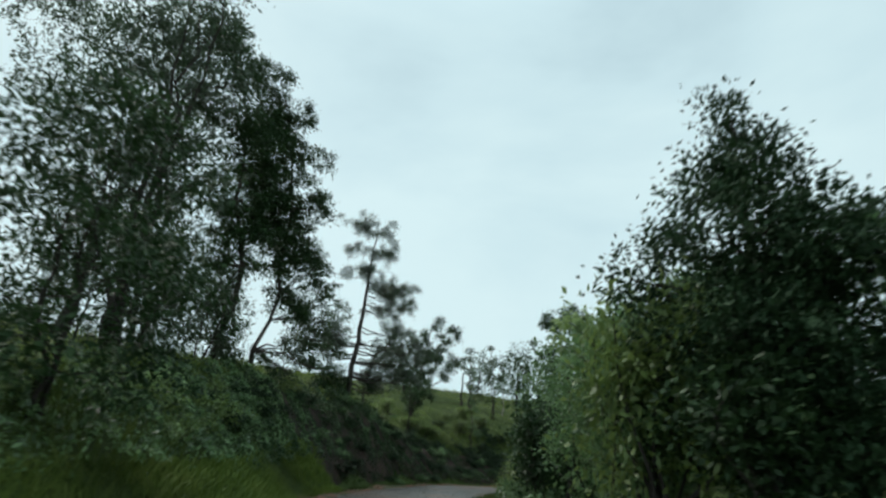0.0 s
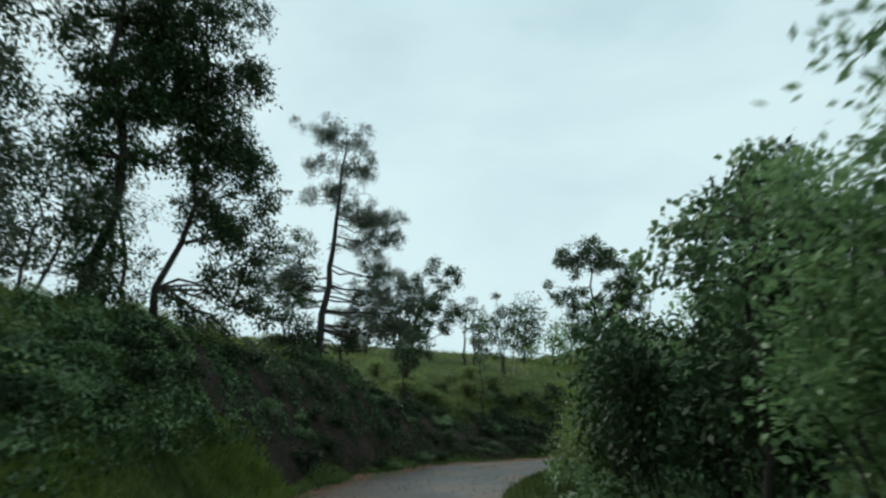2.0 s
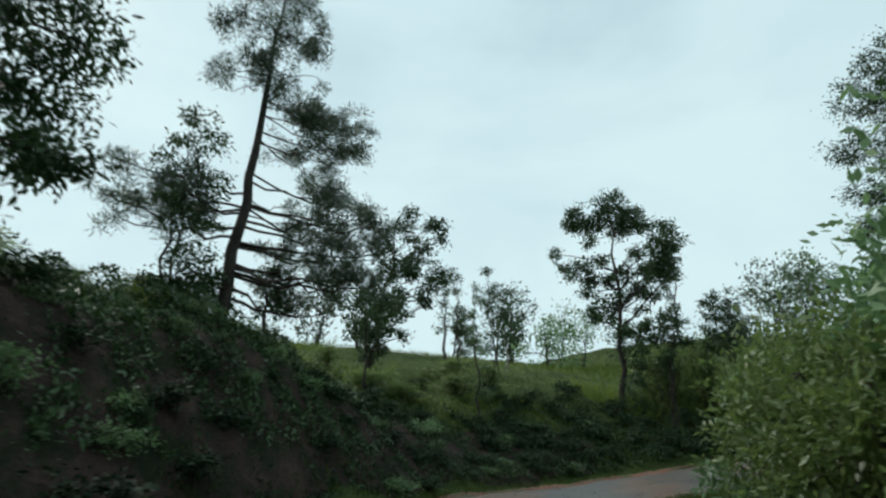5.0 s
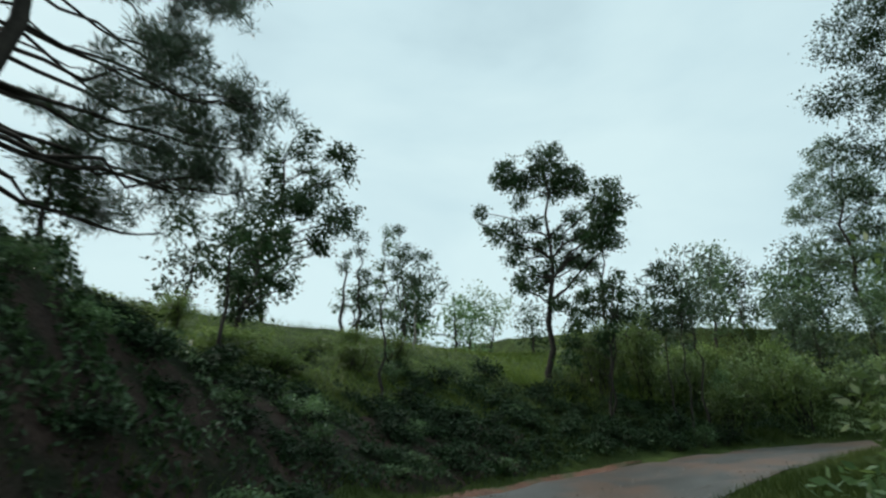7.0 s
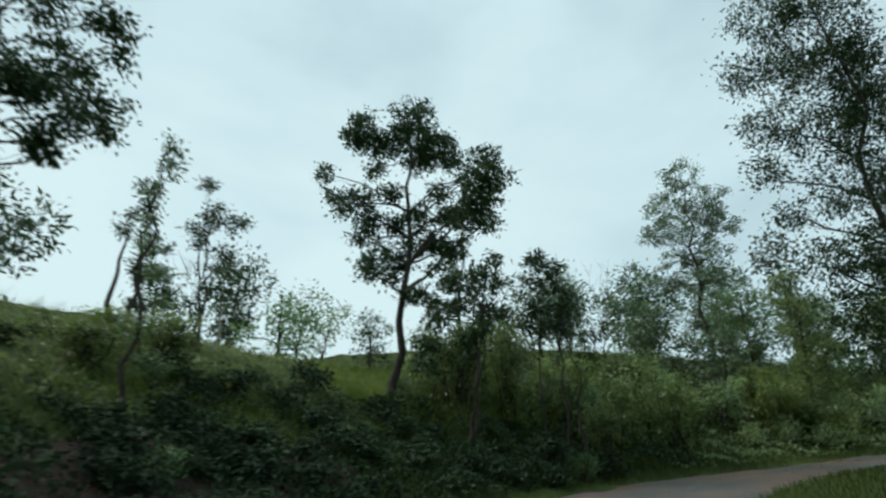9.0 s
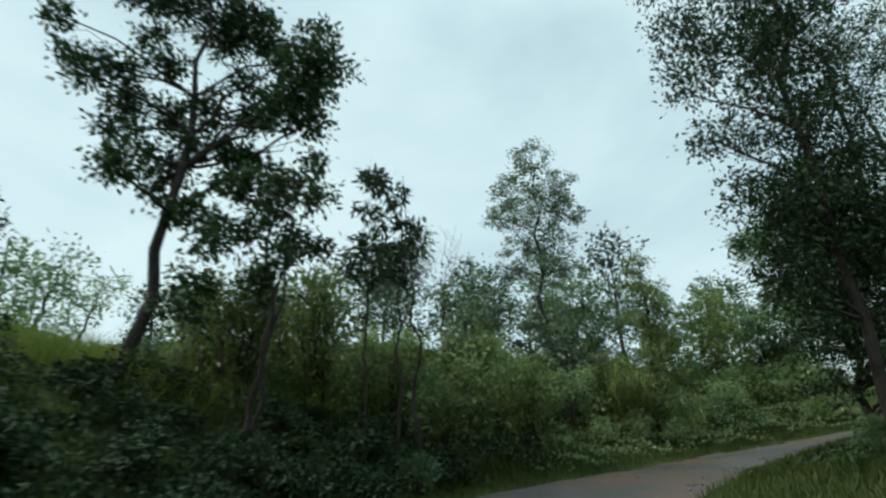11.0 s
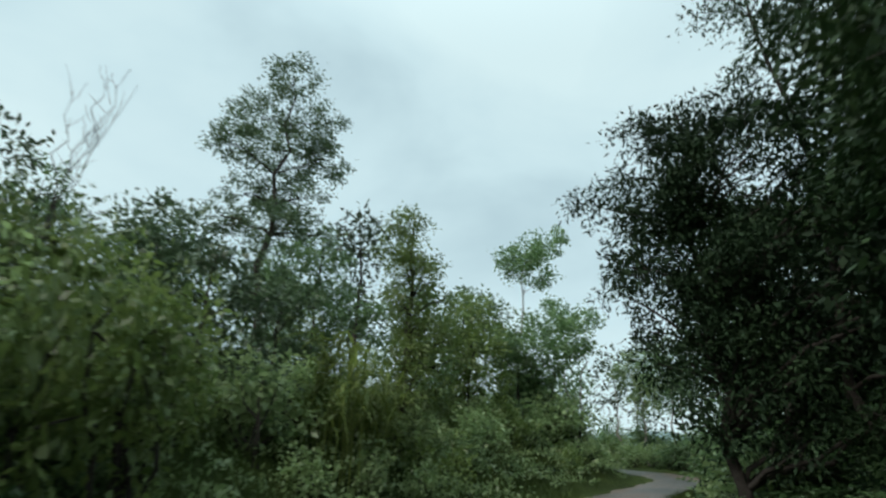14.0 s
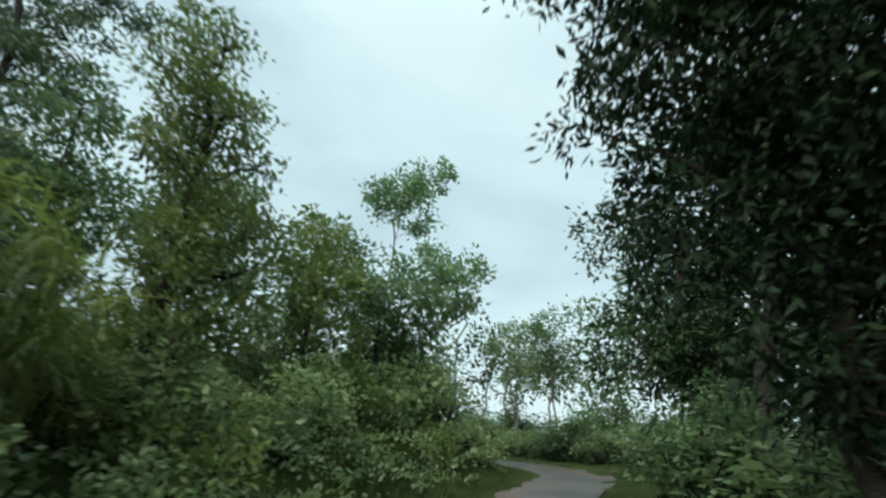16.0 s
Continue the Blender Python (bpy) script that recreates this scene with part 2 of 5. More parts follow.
# ---- mesh tools ----
def mesh_of(name, verts, faces, mat, smooth=False):
    """A mesh from arrays: faces is an (n, 3) or (n, 4) array, or a list of such arrays."""
    faces = faces if isinstance(faces, list) else [faces]
    me = bpy.data.meshes.new(name)
    verts = np.asarray(verts, np.float32)
    me.vertices.add(len(verts))
    me.vertices.foreach_set("co", verts.ravel())
    loops = np.concatenate([f.ravel() for f in faces]).astype(np.int32)
    sizes = np.concatenate([np.full(len(f), f.shape[1]) for f in faces])
    me.loops.add(len(loops))
    me.loops.foreach_set("vertex_index", loops)
    me.polygons.add(len(sizes))
    me.polygons.foreach_set("loop_start", np.concatenate([[0], np.cumsum(sizes)[:-1]]).astype(np.int32))
    if smooth:
        me.polygons.foreach_set("use_smooth", np.ones(len(sizes), bool))
    me.update(calc_edges=True)
    me.materials.append(mat)
    return me


def put(name, me, parent=None, label=""):
    ob = new(name, me)
    ob.parent = parent
    return tagged(ob, label)


def tube(points, radii, sides=6):
    pts = np.asarray(points, float)
    t = np.gradient(pts, axis=0)
    t /= np.linalg.norm(t, axis=1)[:, None] + 1e-9
    ref = np.where(np.abs(t[:, 2:3]) > 0.9, [[1.0, 0, 0]], [[0, 0, 1.0]])
    a = np.cross(t, ref)
    a /= np.linalg.norm(a, axis=1)[:, None] + 1e-9
    b = np.cross(t, a)
    ang = np.arange(sides) / sides * 2 * np.pi
    ring = a[:, None] * np.cos(ang)[None, :, None] + b[:, None] * np.sin(ang)[None, :, None]
    v = (pts[:, None] + ring * np.asarray(radii)[:, None, None]).reshape(-1, 3)
    i, j = np.meshgrid(np.arange(len(pts) - 1), np.arange(sides), indexing="ij")
    k = (j + 1) % sides
    f = np.stack([i * sides + j, i * sides + k, (i + 1) * sides + k, (i + 1) * sides + j], -1).reshape(-1, 4)
    return v, f


def join(pieces):
    vs, fs, n = [], [], 0
    for v, f in pieces:
        vs.append(v)
        fs.append(f + n)
        n += len(v)
    return np.concatenate(vs), np.concatenate(fs)


def bough(rng, a, b, r0, r1, sag=0.0, wander=0.12, n=6, sides=5):
    """A bent, tapering limb from a to b."""
    a, b = np.asarray(a, float), np.asarray(b, float)
    u = np.linspace(0, 1, n)[:, None]
    size = np.linalg.norm(b - a)
    pts = a + (b - a) * u + rng.normal(0, wander * size / 3, (n, 3)) * np.sin(u * np.pi)
    pts[:, 2] -= sag * size * np.sin(u[:, 0] * np.pi)
    return tube(pts, np.linspace(r0, r1, n), sides)


def leaves(rng, at, out, length, width, droop=0.3, spread=0.8):
    """Pointed, slightly folded leaves at the given places, turned outwards and down."""
    n = len(at)
    d = out + rng.normal(0, spread, (n, 3)) - np.array([0, 0, droop])
    d /= np.linalg.norm(d, axis=1)[:, None] + 1e-9
    side = np.cross(d, rng.normal(0, 1, (n, 3)) * 0.7 + [0, 0, 1.0])
    side /= np.linalg.norm(side, axis=1)[:, None] + 1e-9
    up = np.cross(side, d)
    size = rng.uniform(0.6, 1.25, (n, 1))
    length, width = length * size, width * size
    mid = at + d * length * 0.45 - up * width * 0.25
    v = np.stack([at, mid + side * width * 0.5 + up * width * 0.3, at + d * length, mid - side * width * 0.5 + up * width * 0.3], 1).reshape(-1, 3)
    k = np.arange(n)[:, None] * 4
    return v, np.concatenate([k + [[0, 1, 2]], k + [[0, 2, 3]]])


def clumps(rng, lobes, per_area, clump_r, shell=0.55):
    """Places of leaf clumps in the outer part of each lobe (x, y, z, rx, ry, rz)."""
    at, out, own = [], [], []
    for k, (cx, cy, cz, rx, ry, rz) in enumerate(lobes):
        n = max(5, int(per_area * (rx * ry + rx * rz + ry * rz)))
        d = rng.normal(0, 1, (n, 3))
        d /= np.linalg.norm(d, axis=1)[:, None]
        r = rng.uniform(shell, 1.0, (n, 1)) ** 0.6 * rng.uniform(0.82, 1.12, (n, 1))
        at.append(np.array([cx, cy, cz]) + d * r * [rx, ry, rz])
        out.append(d)
        own.append(np.full(n, k))
    return np.concatenate(at), np.concatenate(out), np.concatenate(own)


def crown_mesh(name, rng, lobes, mat, per_area=5.0, per_clump=26, clump_r=0.32, length=0.14, width=0.06, droop=0.3, shell=0.5, inner=0.0):
    at, out, own = clumps(rng, lobes, per_area, clump_r, shell)
    size = rng.uniform(0.55, 1.35, len(at))
    count = np.maximum(4, (per_clump * size * rng.uniform(0.6, 1.3, len(at))).astype(int))
    centre, way, wide = np.repeat(at, count, 0), np.repeat(out, count, 0), np.repeat(size, count)[:, None]
    spot = centre + rng.normal(0, 0.5, (len(centre), 3)) * clump_r * wide * [1, 1, 0.75]
    pieces = [leaves(rng, spot, (spot - centre) / clump_r * 0.6 + way * 0.5, length, width, droop)]
    if inner:
        for cx, cy, cz, rx, ry, rz in lobes:
            n = int(inner * rx * ry * rz ** 0.5 * 240) + 20
            d = rng.normal(0, 1, (n, 3))
            d = d / np.linalg.norm(d, axis=1)[:, None] * rng.uniform(0, 0.6, (n, 1)) ** 0.5
            pieces.append(leaves(rng, np.array([cx, cy, cz]) + d * [rx, ry, rz], d, length * 1.3, width * 1.6, 0.2, 1.0))
    return mesh_of(name, *join(pieces), mat), at, own


def tree(name, label, x, y, lobes, trunk_r=0.14, leaf=LEAF_DARK, bark=BARK, seed=1, lean=(0, 0), fork=0.35, twigs=0.5, base=None,
         category="tree", group="", sink=0.15, stems=1, **crown):
    """One tree: trunk, limbs and crown. Lobes are (dx, dy, height, rx, ry, rz) over the foot of the trunk."""
    rng = np.random.default_rng(seed)
    z = ground_at(x, y) if base is None else base
    root = tagged(new(name), label, category, group)
    root.location = (x, y, z)
    top = max(lobes, key=lambda l: l[2])
    tip = np.array([top[0] * 0.85 + lean[0] * 0.1, top[1] * 0.85 + lean[1] * 0.1, top[2] + top[5] * 0.35])
    n = 12
    wood = []
    for k in range(stems):
        u = np.linspace(0, 1, n)[:, None]
        shift = np.array([0.0, 0, 0]) if stems == 1 else np.r_[rng.normal(0, 0.16, 2), 0]
        goal = tip + (np.r_[rng.normal(0, 0.5, 2), rng.uniform(-0.8, 0)] if k else 0)
        line = shift + goal * u + np.array([lean[0], lean[1], 0]) * np.sin(u * np.pi) * 0.5 + np.r_[0, 0, -sink] * (1 - u)
        line[1:-1, :2] += rng.normal(0, 0.012 * tip[2], (n - 2, 2))
        radii = trunk_r * (1 - 0.86 * u[:, 0]) / stems ** 0.4
        radii[0] *= 1.4
        radii[1] *= 1.08
        wood.append((line, radii))
    put("trunk", mesh_of("trunk", *join([tube(l, r, 8) for l, r in wood]), bark, True), root)
    cm, at, own = crown_mesh("crown", rng, lobes, leaf, **crown)
    for k, lobe in enumerate(lobes):
        c = np.array(lobe[:3])
        line, radii = wood[k % stems]
        low = fork * c[2] + (1 - fork) * max(0.3, c[2] - np.hypot(c[0], c[1]) * 0.9 - lobe[5] * 0.8)
        i = int(np.clip(np.searchsorted(line[:, 2], low), 1, n - 2))
        r = max(0.012, radii[i] * 0.5)
        limb = [bough(rng, line[i], c, r, r * 0.4, sag=-0.05)]
        spots = at[own == k]
        for spot in spots[rng.random(len(spots)) < twigs]:
            start = c + (line[i] - c) * rng.uniform(0, 0.5)
            limb.append(bough(rng, start, spot, r * 0.3, 0.004, wander=0.2, n=4, sides=3))
        put("branch", mesh_of("branch", *join(limb), bark, True), root)
    put("crown", cm, root)
    return root


def along(s, d):
    """The place s metres along the road and d metres to the left of its line."""
    i = int(np.clip(np.searchsorted(ALONG, s), 0, len(LINE) - 1))
    p = LINE[i] + LEFT[i] * d
    return float(p[0]), float(p[1])


def facing(az, rows, seed=0, deep=0.5, more=0, fat=1.0):
    """Lobes over a tree's foot from (across, up, radius) as seen along the bearing az, with depth of their own."""
    rng = np.random.default_rng(seed + 77)
    a = radians(az)
    across, ahead = np.array([math.cos(a), -math.sin(a)]), np.array([math.sin(a), math.cos(a)])
    wide = max(abs(r[0]) + r[2] for r in rows)
    out = []
    for c, up, r in rows:
        r *= fat
        for k in range(1 + more):
            off = across * (c * (1 if k == 0 else rng.uniform(-0.6, 0.8))) + ahead * rng.uniform(-1, 1) * wide * deep
            r2 = r * (1 if k == 0 else 0.85)
            out.append((off[0], off[1], up + (0 if k == 0 else rng.uniform(-0.5, 0.3) * r), r2, r2, r2 * rng.uniform(0.72, 0.95)))
    return out


# ---- the ground, one sheet to the horizon ----
def ticks(lo, hi, step):
    core = list(np.arange(lo, hi, step))
    grow, a, b, d = [], lo, hi, step
    low, high = [], []
    while b < 1800:
        d *= 1.22
        a, b = a - d, b + d
        low.append(a)
        high.append(b)
    return np.array(low[::-1] + core + high)


gx, gy = ticks(-18, 46, 0.45), ticks(-14, 58, 0.45)
X, Y = np.meshgrid(gx, gy, indexing="ij")
Z = height(X.ravel(), Y.ravel()).reshape(X.shape)
sg, dg = (q.reshape(X.shape) for q in locate(X.ravel(), Y.ravel()))
Z = Z - 0.06 * ((dg < edge_left(sg)) & (dg > -edge_right(sg)))
nx, ny = X.shape
i, j = np.meshgrid(np.arange(nx - 1), np.arange(ny - 1), indexing="ij")
quads = np.stack([i * ny + j, (i + 1) * ny + j, (i + 1) * ny + j + 1, i * ny + j + 1], -1).reshape(-1, 4)
ground = put("ground", mesh_of("ground", np.stack([X.ravel(), Y.ravel(), Z.ravel()], 1), quads, EARTH, True))
tagged(ground, "dark grassy earth of a roadside bank and hillside", "ground", kind="structure")


def strip(name, label, category, s0, s1, low, high, n, lift, mat, wobble=0.0, seed=0, crown=0.0, kind="structure"):
    """A sheet along the road between two offsets, lying on the land."""
    rng = np.random.default_rng(seed)
    ss = np.arange(s0, s1, 0.4)
    rows = []
    for k, s in enumerate(ss):
        x0, x1 = low(s) + wobble * math.sin(s * 1.7 + seed) * rng.uniform(0.4, 1), high(s) + wobble * math.sin(s * 2.3 + seed * 2) * rng.uniform(0.4, 1)
        taper = min(1, (k + 0.3) / 4, (len(ss) - k - 0.7) / 4) if wobble else 1
        mid = (x0 + x1) / 2
        d = mid + (np.linspace(x0, x1, n) - mid) * taper
        c = np.searchsorted(ALONG, s)
        p = LINE[c] + LEFT[c] * d[:, None] + TAN[c] * (s - ALONG[c])
        rows.append(p)
    p = np.array(rows)
    flat = p.reshape(-1, 2)
    u = np.tile(np.linspace(-1, 1, n), len(ss))
    if mat is ROAD:
        sr, dr = locate(flat[:, 0], flat[:, 1])
        rut = -0.035 * (np.exp(-((dr - 0.85 - 0.15) / 0.28) ** 2) + np.exp(-((dr + 0.75 - 0.15) / 0.28) ** 2))
        z = road_height(sr) + rut + 0.012 * wave(flat[:, 0] * 2.2, flat[:, 1] * 2.2) + crown * (1 - u * u)
    else:
        z = height(flat[:, 0], flat[:, 1]) + lift * (1 - u ** 4) - 0.02 * u ** 4 + 0.02 * wave(flat[:, 0] * 3, flat[:, 1] * 3)
    a, b = np.meshgrid(np.arange(len(ss) - 1), np.arange(n - 1), indexing="ij")
    f = np.stack([a * n + b, a * n + b + 1, (a + 1) * n + b + 1, (a + 1) * n + b], -1).reshape(-1, 4)
    f = f[:, ::-1]
    ob = put(name, mesh_of(name, np.column_stack([flat, z]), f, mat, True))
    return tagged(ob, label, category, kind=kind)


strip("road", "narrow worn grey-brown country road, wet with rain", "road", -25, 100, lambda s: -edge_right(s), edge_left, 22, 0.0, ROAD, crown=0.03)
strip("clay_verge", "strip of bare red clay along the road's edge", "verge", 13, 40, lambda s: edge_left(s) - 0.1, lambda s: edge_left(s) + 0.4, 6, 0.03, CLAY, 0.16, 3)
strip("soil_bank", "steep bare wet soil face of the cut bank", "bank", 20.0, 38.0, lambda s: edge_left(s) + 0.6, lambda s: edge_left(s) + 3.9, 22, 0.16, SOIL, 0.3, 5)

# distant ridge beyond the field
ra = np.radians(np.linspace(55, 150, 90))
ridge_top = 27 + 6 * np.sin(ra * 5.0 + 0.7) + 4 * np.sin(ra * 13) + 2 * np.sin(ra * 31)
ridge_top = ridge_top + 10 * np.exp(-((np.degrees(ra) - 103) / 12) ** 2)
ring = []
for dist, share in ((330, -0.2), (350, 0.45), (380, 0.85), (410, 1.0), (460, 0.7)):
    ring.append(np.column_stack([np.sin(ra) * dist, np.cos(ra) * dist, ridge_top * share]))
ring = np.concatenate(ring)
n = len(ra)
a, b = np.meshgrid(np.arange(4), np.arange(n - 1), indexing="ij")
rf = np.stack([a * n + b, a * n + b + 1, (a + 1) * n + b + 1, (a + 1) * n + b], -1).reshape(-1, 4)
tagged(put("backdrop_hill", mesh_of("backdrop_hill", ring, rf[:, ::-1], HILL_HAZED, True)), "distant wooded ridge, rain haze painted into its pale colour", "hill", kind="structure")

# ---- trees of the bank and the field ----
BIG = dict(per_area=7.0, per_clump=44, clump_r=0.46, length=0.19, width=0.085, droop=0.4)
MIDLEAF = dict(per_area=11.0, per_clump=50, clump_r=0.36, length=0.17, width=0.085, droop=0.3)
CLUMPY = dict(per_area=18, per_clump=43, clump_r=0.26, length=0.14, width=0.066, droop=0.3, shell=0.15)
FAR = dict(per_area=4.0, per_clump=16, clump_r=0.6, length=0.34, width=0.15, droop=0.2)

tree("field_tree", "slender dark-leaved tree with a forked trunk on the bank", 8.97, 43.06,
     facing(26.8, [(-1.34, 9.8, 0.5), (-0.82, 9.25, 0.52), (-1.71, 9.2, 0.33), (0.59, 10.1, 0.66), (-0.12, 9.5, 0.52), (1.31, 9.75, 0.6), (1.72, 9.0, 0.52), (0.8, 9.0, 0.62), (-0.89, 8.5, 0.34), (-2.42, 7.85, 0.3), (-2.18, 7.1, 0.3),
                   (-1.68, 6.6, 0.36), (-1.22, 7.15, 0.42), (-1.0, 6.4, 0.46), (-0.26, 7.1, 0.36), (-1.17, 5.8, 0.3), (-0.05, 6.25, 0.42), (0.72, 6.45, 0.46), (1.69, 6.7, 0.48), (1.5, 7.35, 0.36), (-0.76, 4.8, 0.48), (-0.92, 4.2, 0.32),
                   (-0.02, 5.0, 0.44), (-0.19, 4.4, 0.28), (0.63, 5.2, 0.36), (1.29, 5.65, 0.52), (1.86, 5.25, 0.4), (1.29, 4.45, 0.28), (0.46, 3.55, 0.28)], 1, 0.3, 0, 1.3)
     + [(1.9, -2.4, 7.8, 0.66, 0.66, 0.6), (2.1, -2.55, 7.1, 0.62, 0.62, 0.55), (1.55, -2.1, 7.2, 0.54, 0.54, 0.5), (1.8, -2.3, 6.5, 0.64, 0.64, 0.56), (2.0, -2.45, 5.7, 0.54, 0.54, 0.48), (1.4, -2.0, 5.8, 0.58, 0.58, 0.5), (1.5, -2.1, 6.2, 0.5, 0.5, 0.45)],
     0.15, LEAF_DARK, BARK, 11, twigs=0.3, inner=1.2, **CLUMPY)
tree("pole_tree", "tall thin bare-stemmed tree with a small dark crown", 14.4, 47.6,
     facing(27, [(0.0, 6.8, 0.5), (-0.4, 6.2, 0.4), (0.3, 7.3, 0.4), (-0.1, 5.6, 0.35)], 61), 0.13, LEAF_DARK, BARK, 130, twigs=0.3, **CLUMPY)
tree("field_tree", "low dark-leaved tree beside a taller one on the bank", 10.0, 40.3,
     facing(36.8, [(-1.1, 4.2, 0.3), (-1.5, 4.5, 0.24), (-0.6, 4.5, 0.38), (0.2, 5.0, 0.32), (0.7, 5.1, 0.24), (-0.05, 4.5, 0.36), (0.65, 4.45, 0.32), (0.3, 3.95, 0.36), (-0.45, 4.0, 0.32), (-0.95, 3.5, 0.3), (0.8, 3.8, 0.24), (-0.1, 2.8, 0.3),
                   (0.15, 3.15, 0.3), (-1.3, 2.9, 0.36), (-1.2, 2.25, 0.32)], 2, 0.4, 0, 1.25), 0.07, LEAF_DARK, BARK, 12, stems=3, inner=1.2, **CLUMPY)
tree("field_tree", "leafy young tree with long drooping leaves on the bank", 12.0, 39.8,
     facing(41.2, [(0.2, 6.0, 0.24), (0.01, 5.55, 0.3), (0.54, 5.6, 0.28), (-0.07, 5.15, 0.22), (0.66, 5.1, 0.2), (0.35, 5.1, 0.22), (-0.22, 4.25, 0.24), (-0.29, 3.9, 0.24), (0.07, 4.35, 0.25), (0.48, 4.4, 0.25), (1.0, 4.55, 0.2), (0.9, 4.2, 0.2), (0.2, 3.9, 0.24),
                   (0.6, 3.85, 0.2), (0.11, 3.6, 0.16)], 3, 0.5), 0.05, LEAF_DARK, BARK, 13, stems=2,
     per_area=42, per_clump=22, clump_r=0.17, length=0.2, width=0.06, droop=0.7, shell=0.3)
tree("feathery_tree", "feathery grey-green tree with fine drooping foliage", 13.2, 39.6,
     facing(44, [(-0.31, 4.6, 0.43), (-0.02, 4.9, 0.34), (-0.38, 3.9, 0.32), (-0.72, 4.1, 0.36), (-0.09, 4.1, 0.33), (0.11, 4.5, 0.30)], 4), 0.05, LEAF_GREY, BARK, 14, twigs=0.9,
     per_area=24, per_clump=60, clump_r=0.28, length=0.16, width=0.022, droop=0.6)
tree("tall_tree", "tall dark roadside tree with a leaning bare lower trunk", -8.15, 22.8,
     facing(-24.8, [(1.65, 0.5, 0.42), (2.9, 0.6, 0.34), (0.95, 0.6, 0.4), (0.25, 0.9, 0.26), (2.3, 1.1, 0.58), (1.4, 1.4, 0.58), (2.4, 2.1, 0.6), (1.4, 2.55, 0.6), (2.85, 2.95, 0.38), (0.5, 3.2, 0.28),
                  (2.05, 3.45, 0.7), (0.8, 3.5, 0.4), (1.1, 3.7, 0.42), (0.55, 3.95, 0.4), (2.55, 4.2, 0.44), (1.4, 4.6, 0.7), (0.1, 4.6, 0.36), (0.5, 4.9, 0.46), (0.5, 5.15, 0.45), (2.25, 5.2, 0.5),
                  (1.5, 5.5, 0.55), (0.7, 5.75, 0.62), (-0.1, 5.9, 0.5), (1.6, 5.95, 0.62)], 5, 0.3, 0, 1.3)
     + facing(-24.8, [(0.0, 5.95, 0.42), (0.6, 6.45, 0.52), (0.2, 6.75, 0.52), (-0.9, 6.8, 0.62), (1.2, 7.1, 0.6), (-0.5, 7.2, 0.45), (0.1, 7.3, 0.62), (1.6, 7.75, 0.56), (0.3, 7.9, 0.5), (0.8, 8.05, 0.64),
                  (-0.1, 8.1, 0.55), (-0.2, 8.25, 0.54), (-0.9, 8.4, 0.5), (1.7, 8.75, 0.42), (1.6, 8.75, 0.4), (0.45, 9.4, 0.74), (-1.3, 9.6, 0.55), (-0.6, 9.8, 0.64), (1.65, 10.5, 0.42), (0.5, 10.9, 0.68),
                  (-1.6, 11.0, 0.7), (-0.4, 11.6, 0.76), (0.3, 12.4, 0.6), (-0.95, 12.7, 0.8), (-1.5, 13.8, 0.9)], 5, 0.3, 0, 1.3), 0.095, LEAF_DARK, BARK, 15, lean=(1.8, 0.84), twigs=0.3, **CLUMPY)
tree("feathery_tree", "slender grey-leaved tree with fine open foliage behind two tall ones", -10.39, 25.57,
     facing(-35.6, [(-1.9, 7.8, 0.9), (-1.25, 6.95, 0.7), (-0.2, 6.2, 0.62), (-0.7, 5.3, 0.6), (-1.45, 5.1, 0.66), (-0.05, 4.4, 0.5), (-0.75, 3.9, 0.55), (-1.5, 3.2, 0.6), (-0.95, 2.2, 0.55), (-0.8, 7.5, 0.66), (-2.2, 6.4, 0.85), (-0.25, 3.2, 0.4)], 72, 0.3), 0.08, LEAF_GREY, BARK, 132,
     twigs=0.8, per_area=13, per_clump=26, clump_r=0.26, length=0.11, width=0.04, droop=0.4, shell=0.2)
tree("tall_tree", "tall dark roadside tree with an open ragged crown", -9.0, 21.0,
     facing(-30.3, [(0.7, 0.5, 0.25), (0.0, 0.6, 0.36), (0.3, 1.1, 0.36), (-0.3, 1.35, 0.38), (0.4, 1.75, 0.32), (0.0, 2.05, 0.4), (-0.6, 2.3, 0.34), (-0.3, 2.5, 0.4), (0.15, 3.1, 0.28), (-0.45, 3.15, 0.4),
                  (0.0, 3.6, 0.42), (-0.75, 4.1, 0.46), (0.4, 4.1, 0.3), (-0.45, 4.2, 0.4), (1.1, 4.2, 0.34), (0.05, 4.7, 0.44), (0.8, 4.7, 0.28), (-1.0, 4.8, 0.26), (-0.2, 5.25, 0.5), (0.7, 5.45, 0.45),
                  (-0.55, 5.65, 0.44), (-1.0, 5.7, 0.3), (0.8, 5.85, 0.42), (0.1, 6.25, 0.6)], 6, 0.35, 0, 1.35)
     + facing(-30.3, [(-0.9, 6.4, 0.5), (0.1, 6.7, 0.5), (0.5, 6.9, 0.5), (-0.5, 7.2, 0.46), (-1.3, 7.35, 0.38), (1.2, 7.4, 0.5), (0.55, 7.8, 0.62), (-1.4, 8.1, 0.38), (-0.35, 8.3, 0.7), (0.9, 8.7, 0.6),
                  (0.5, 9.0, 0.6), (-1.1, 9.3, 0.62), (0.1, 9.6, 0.74), (-0.5, 10.4, 0.74), (1.0, 10.4, 0.7), (-1.5, 10.6, 0.7), (0.3, 11.6, 0.8), (-2.4, 11.8, 0.8), (-1.2, 12.0, 0.8), (-2.1, 13.6, 0.9),
                  (-3.2, 13.7, 0.9), (-1.0, 14.2, 0.8), (-2.6, 15.2, 0.95)], 6, 0.35, 0, 1.35), 0.14, LEAF_DARK, BARK, 16, lean=(1.4, 0.8), twigs=0.3, **CLUMPY)
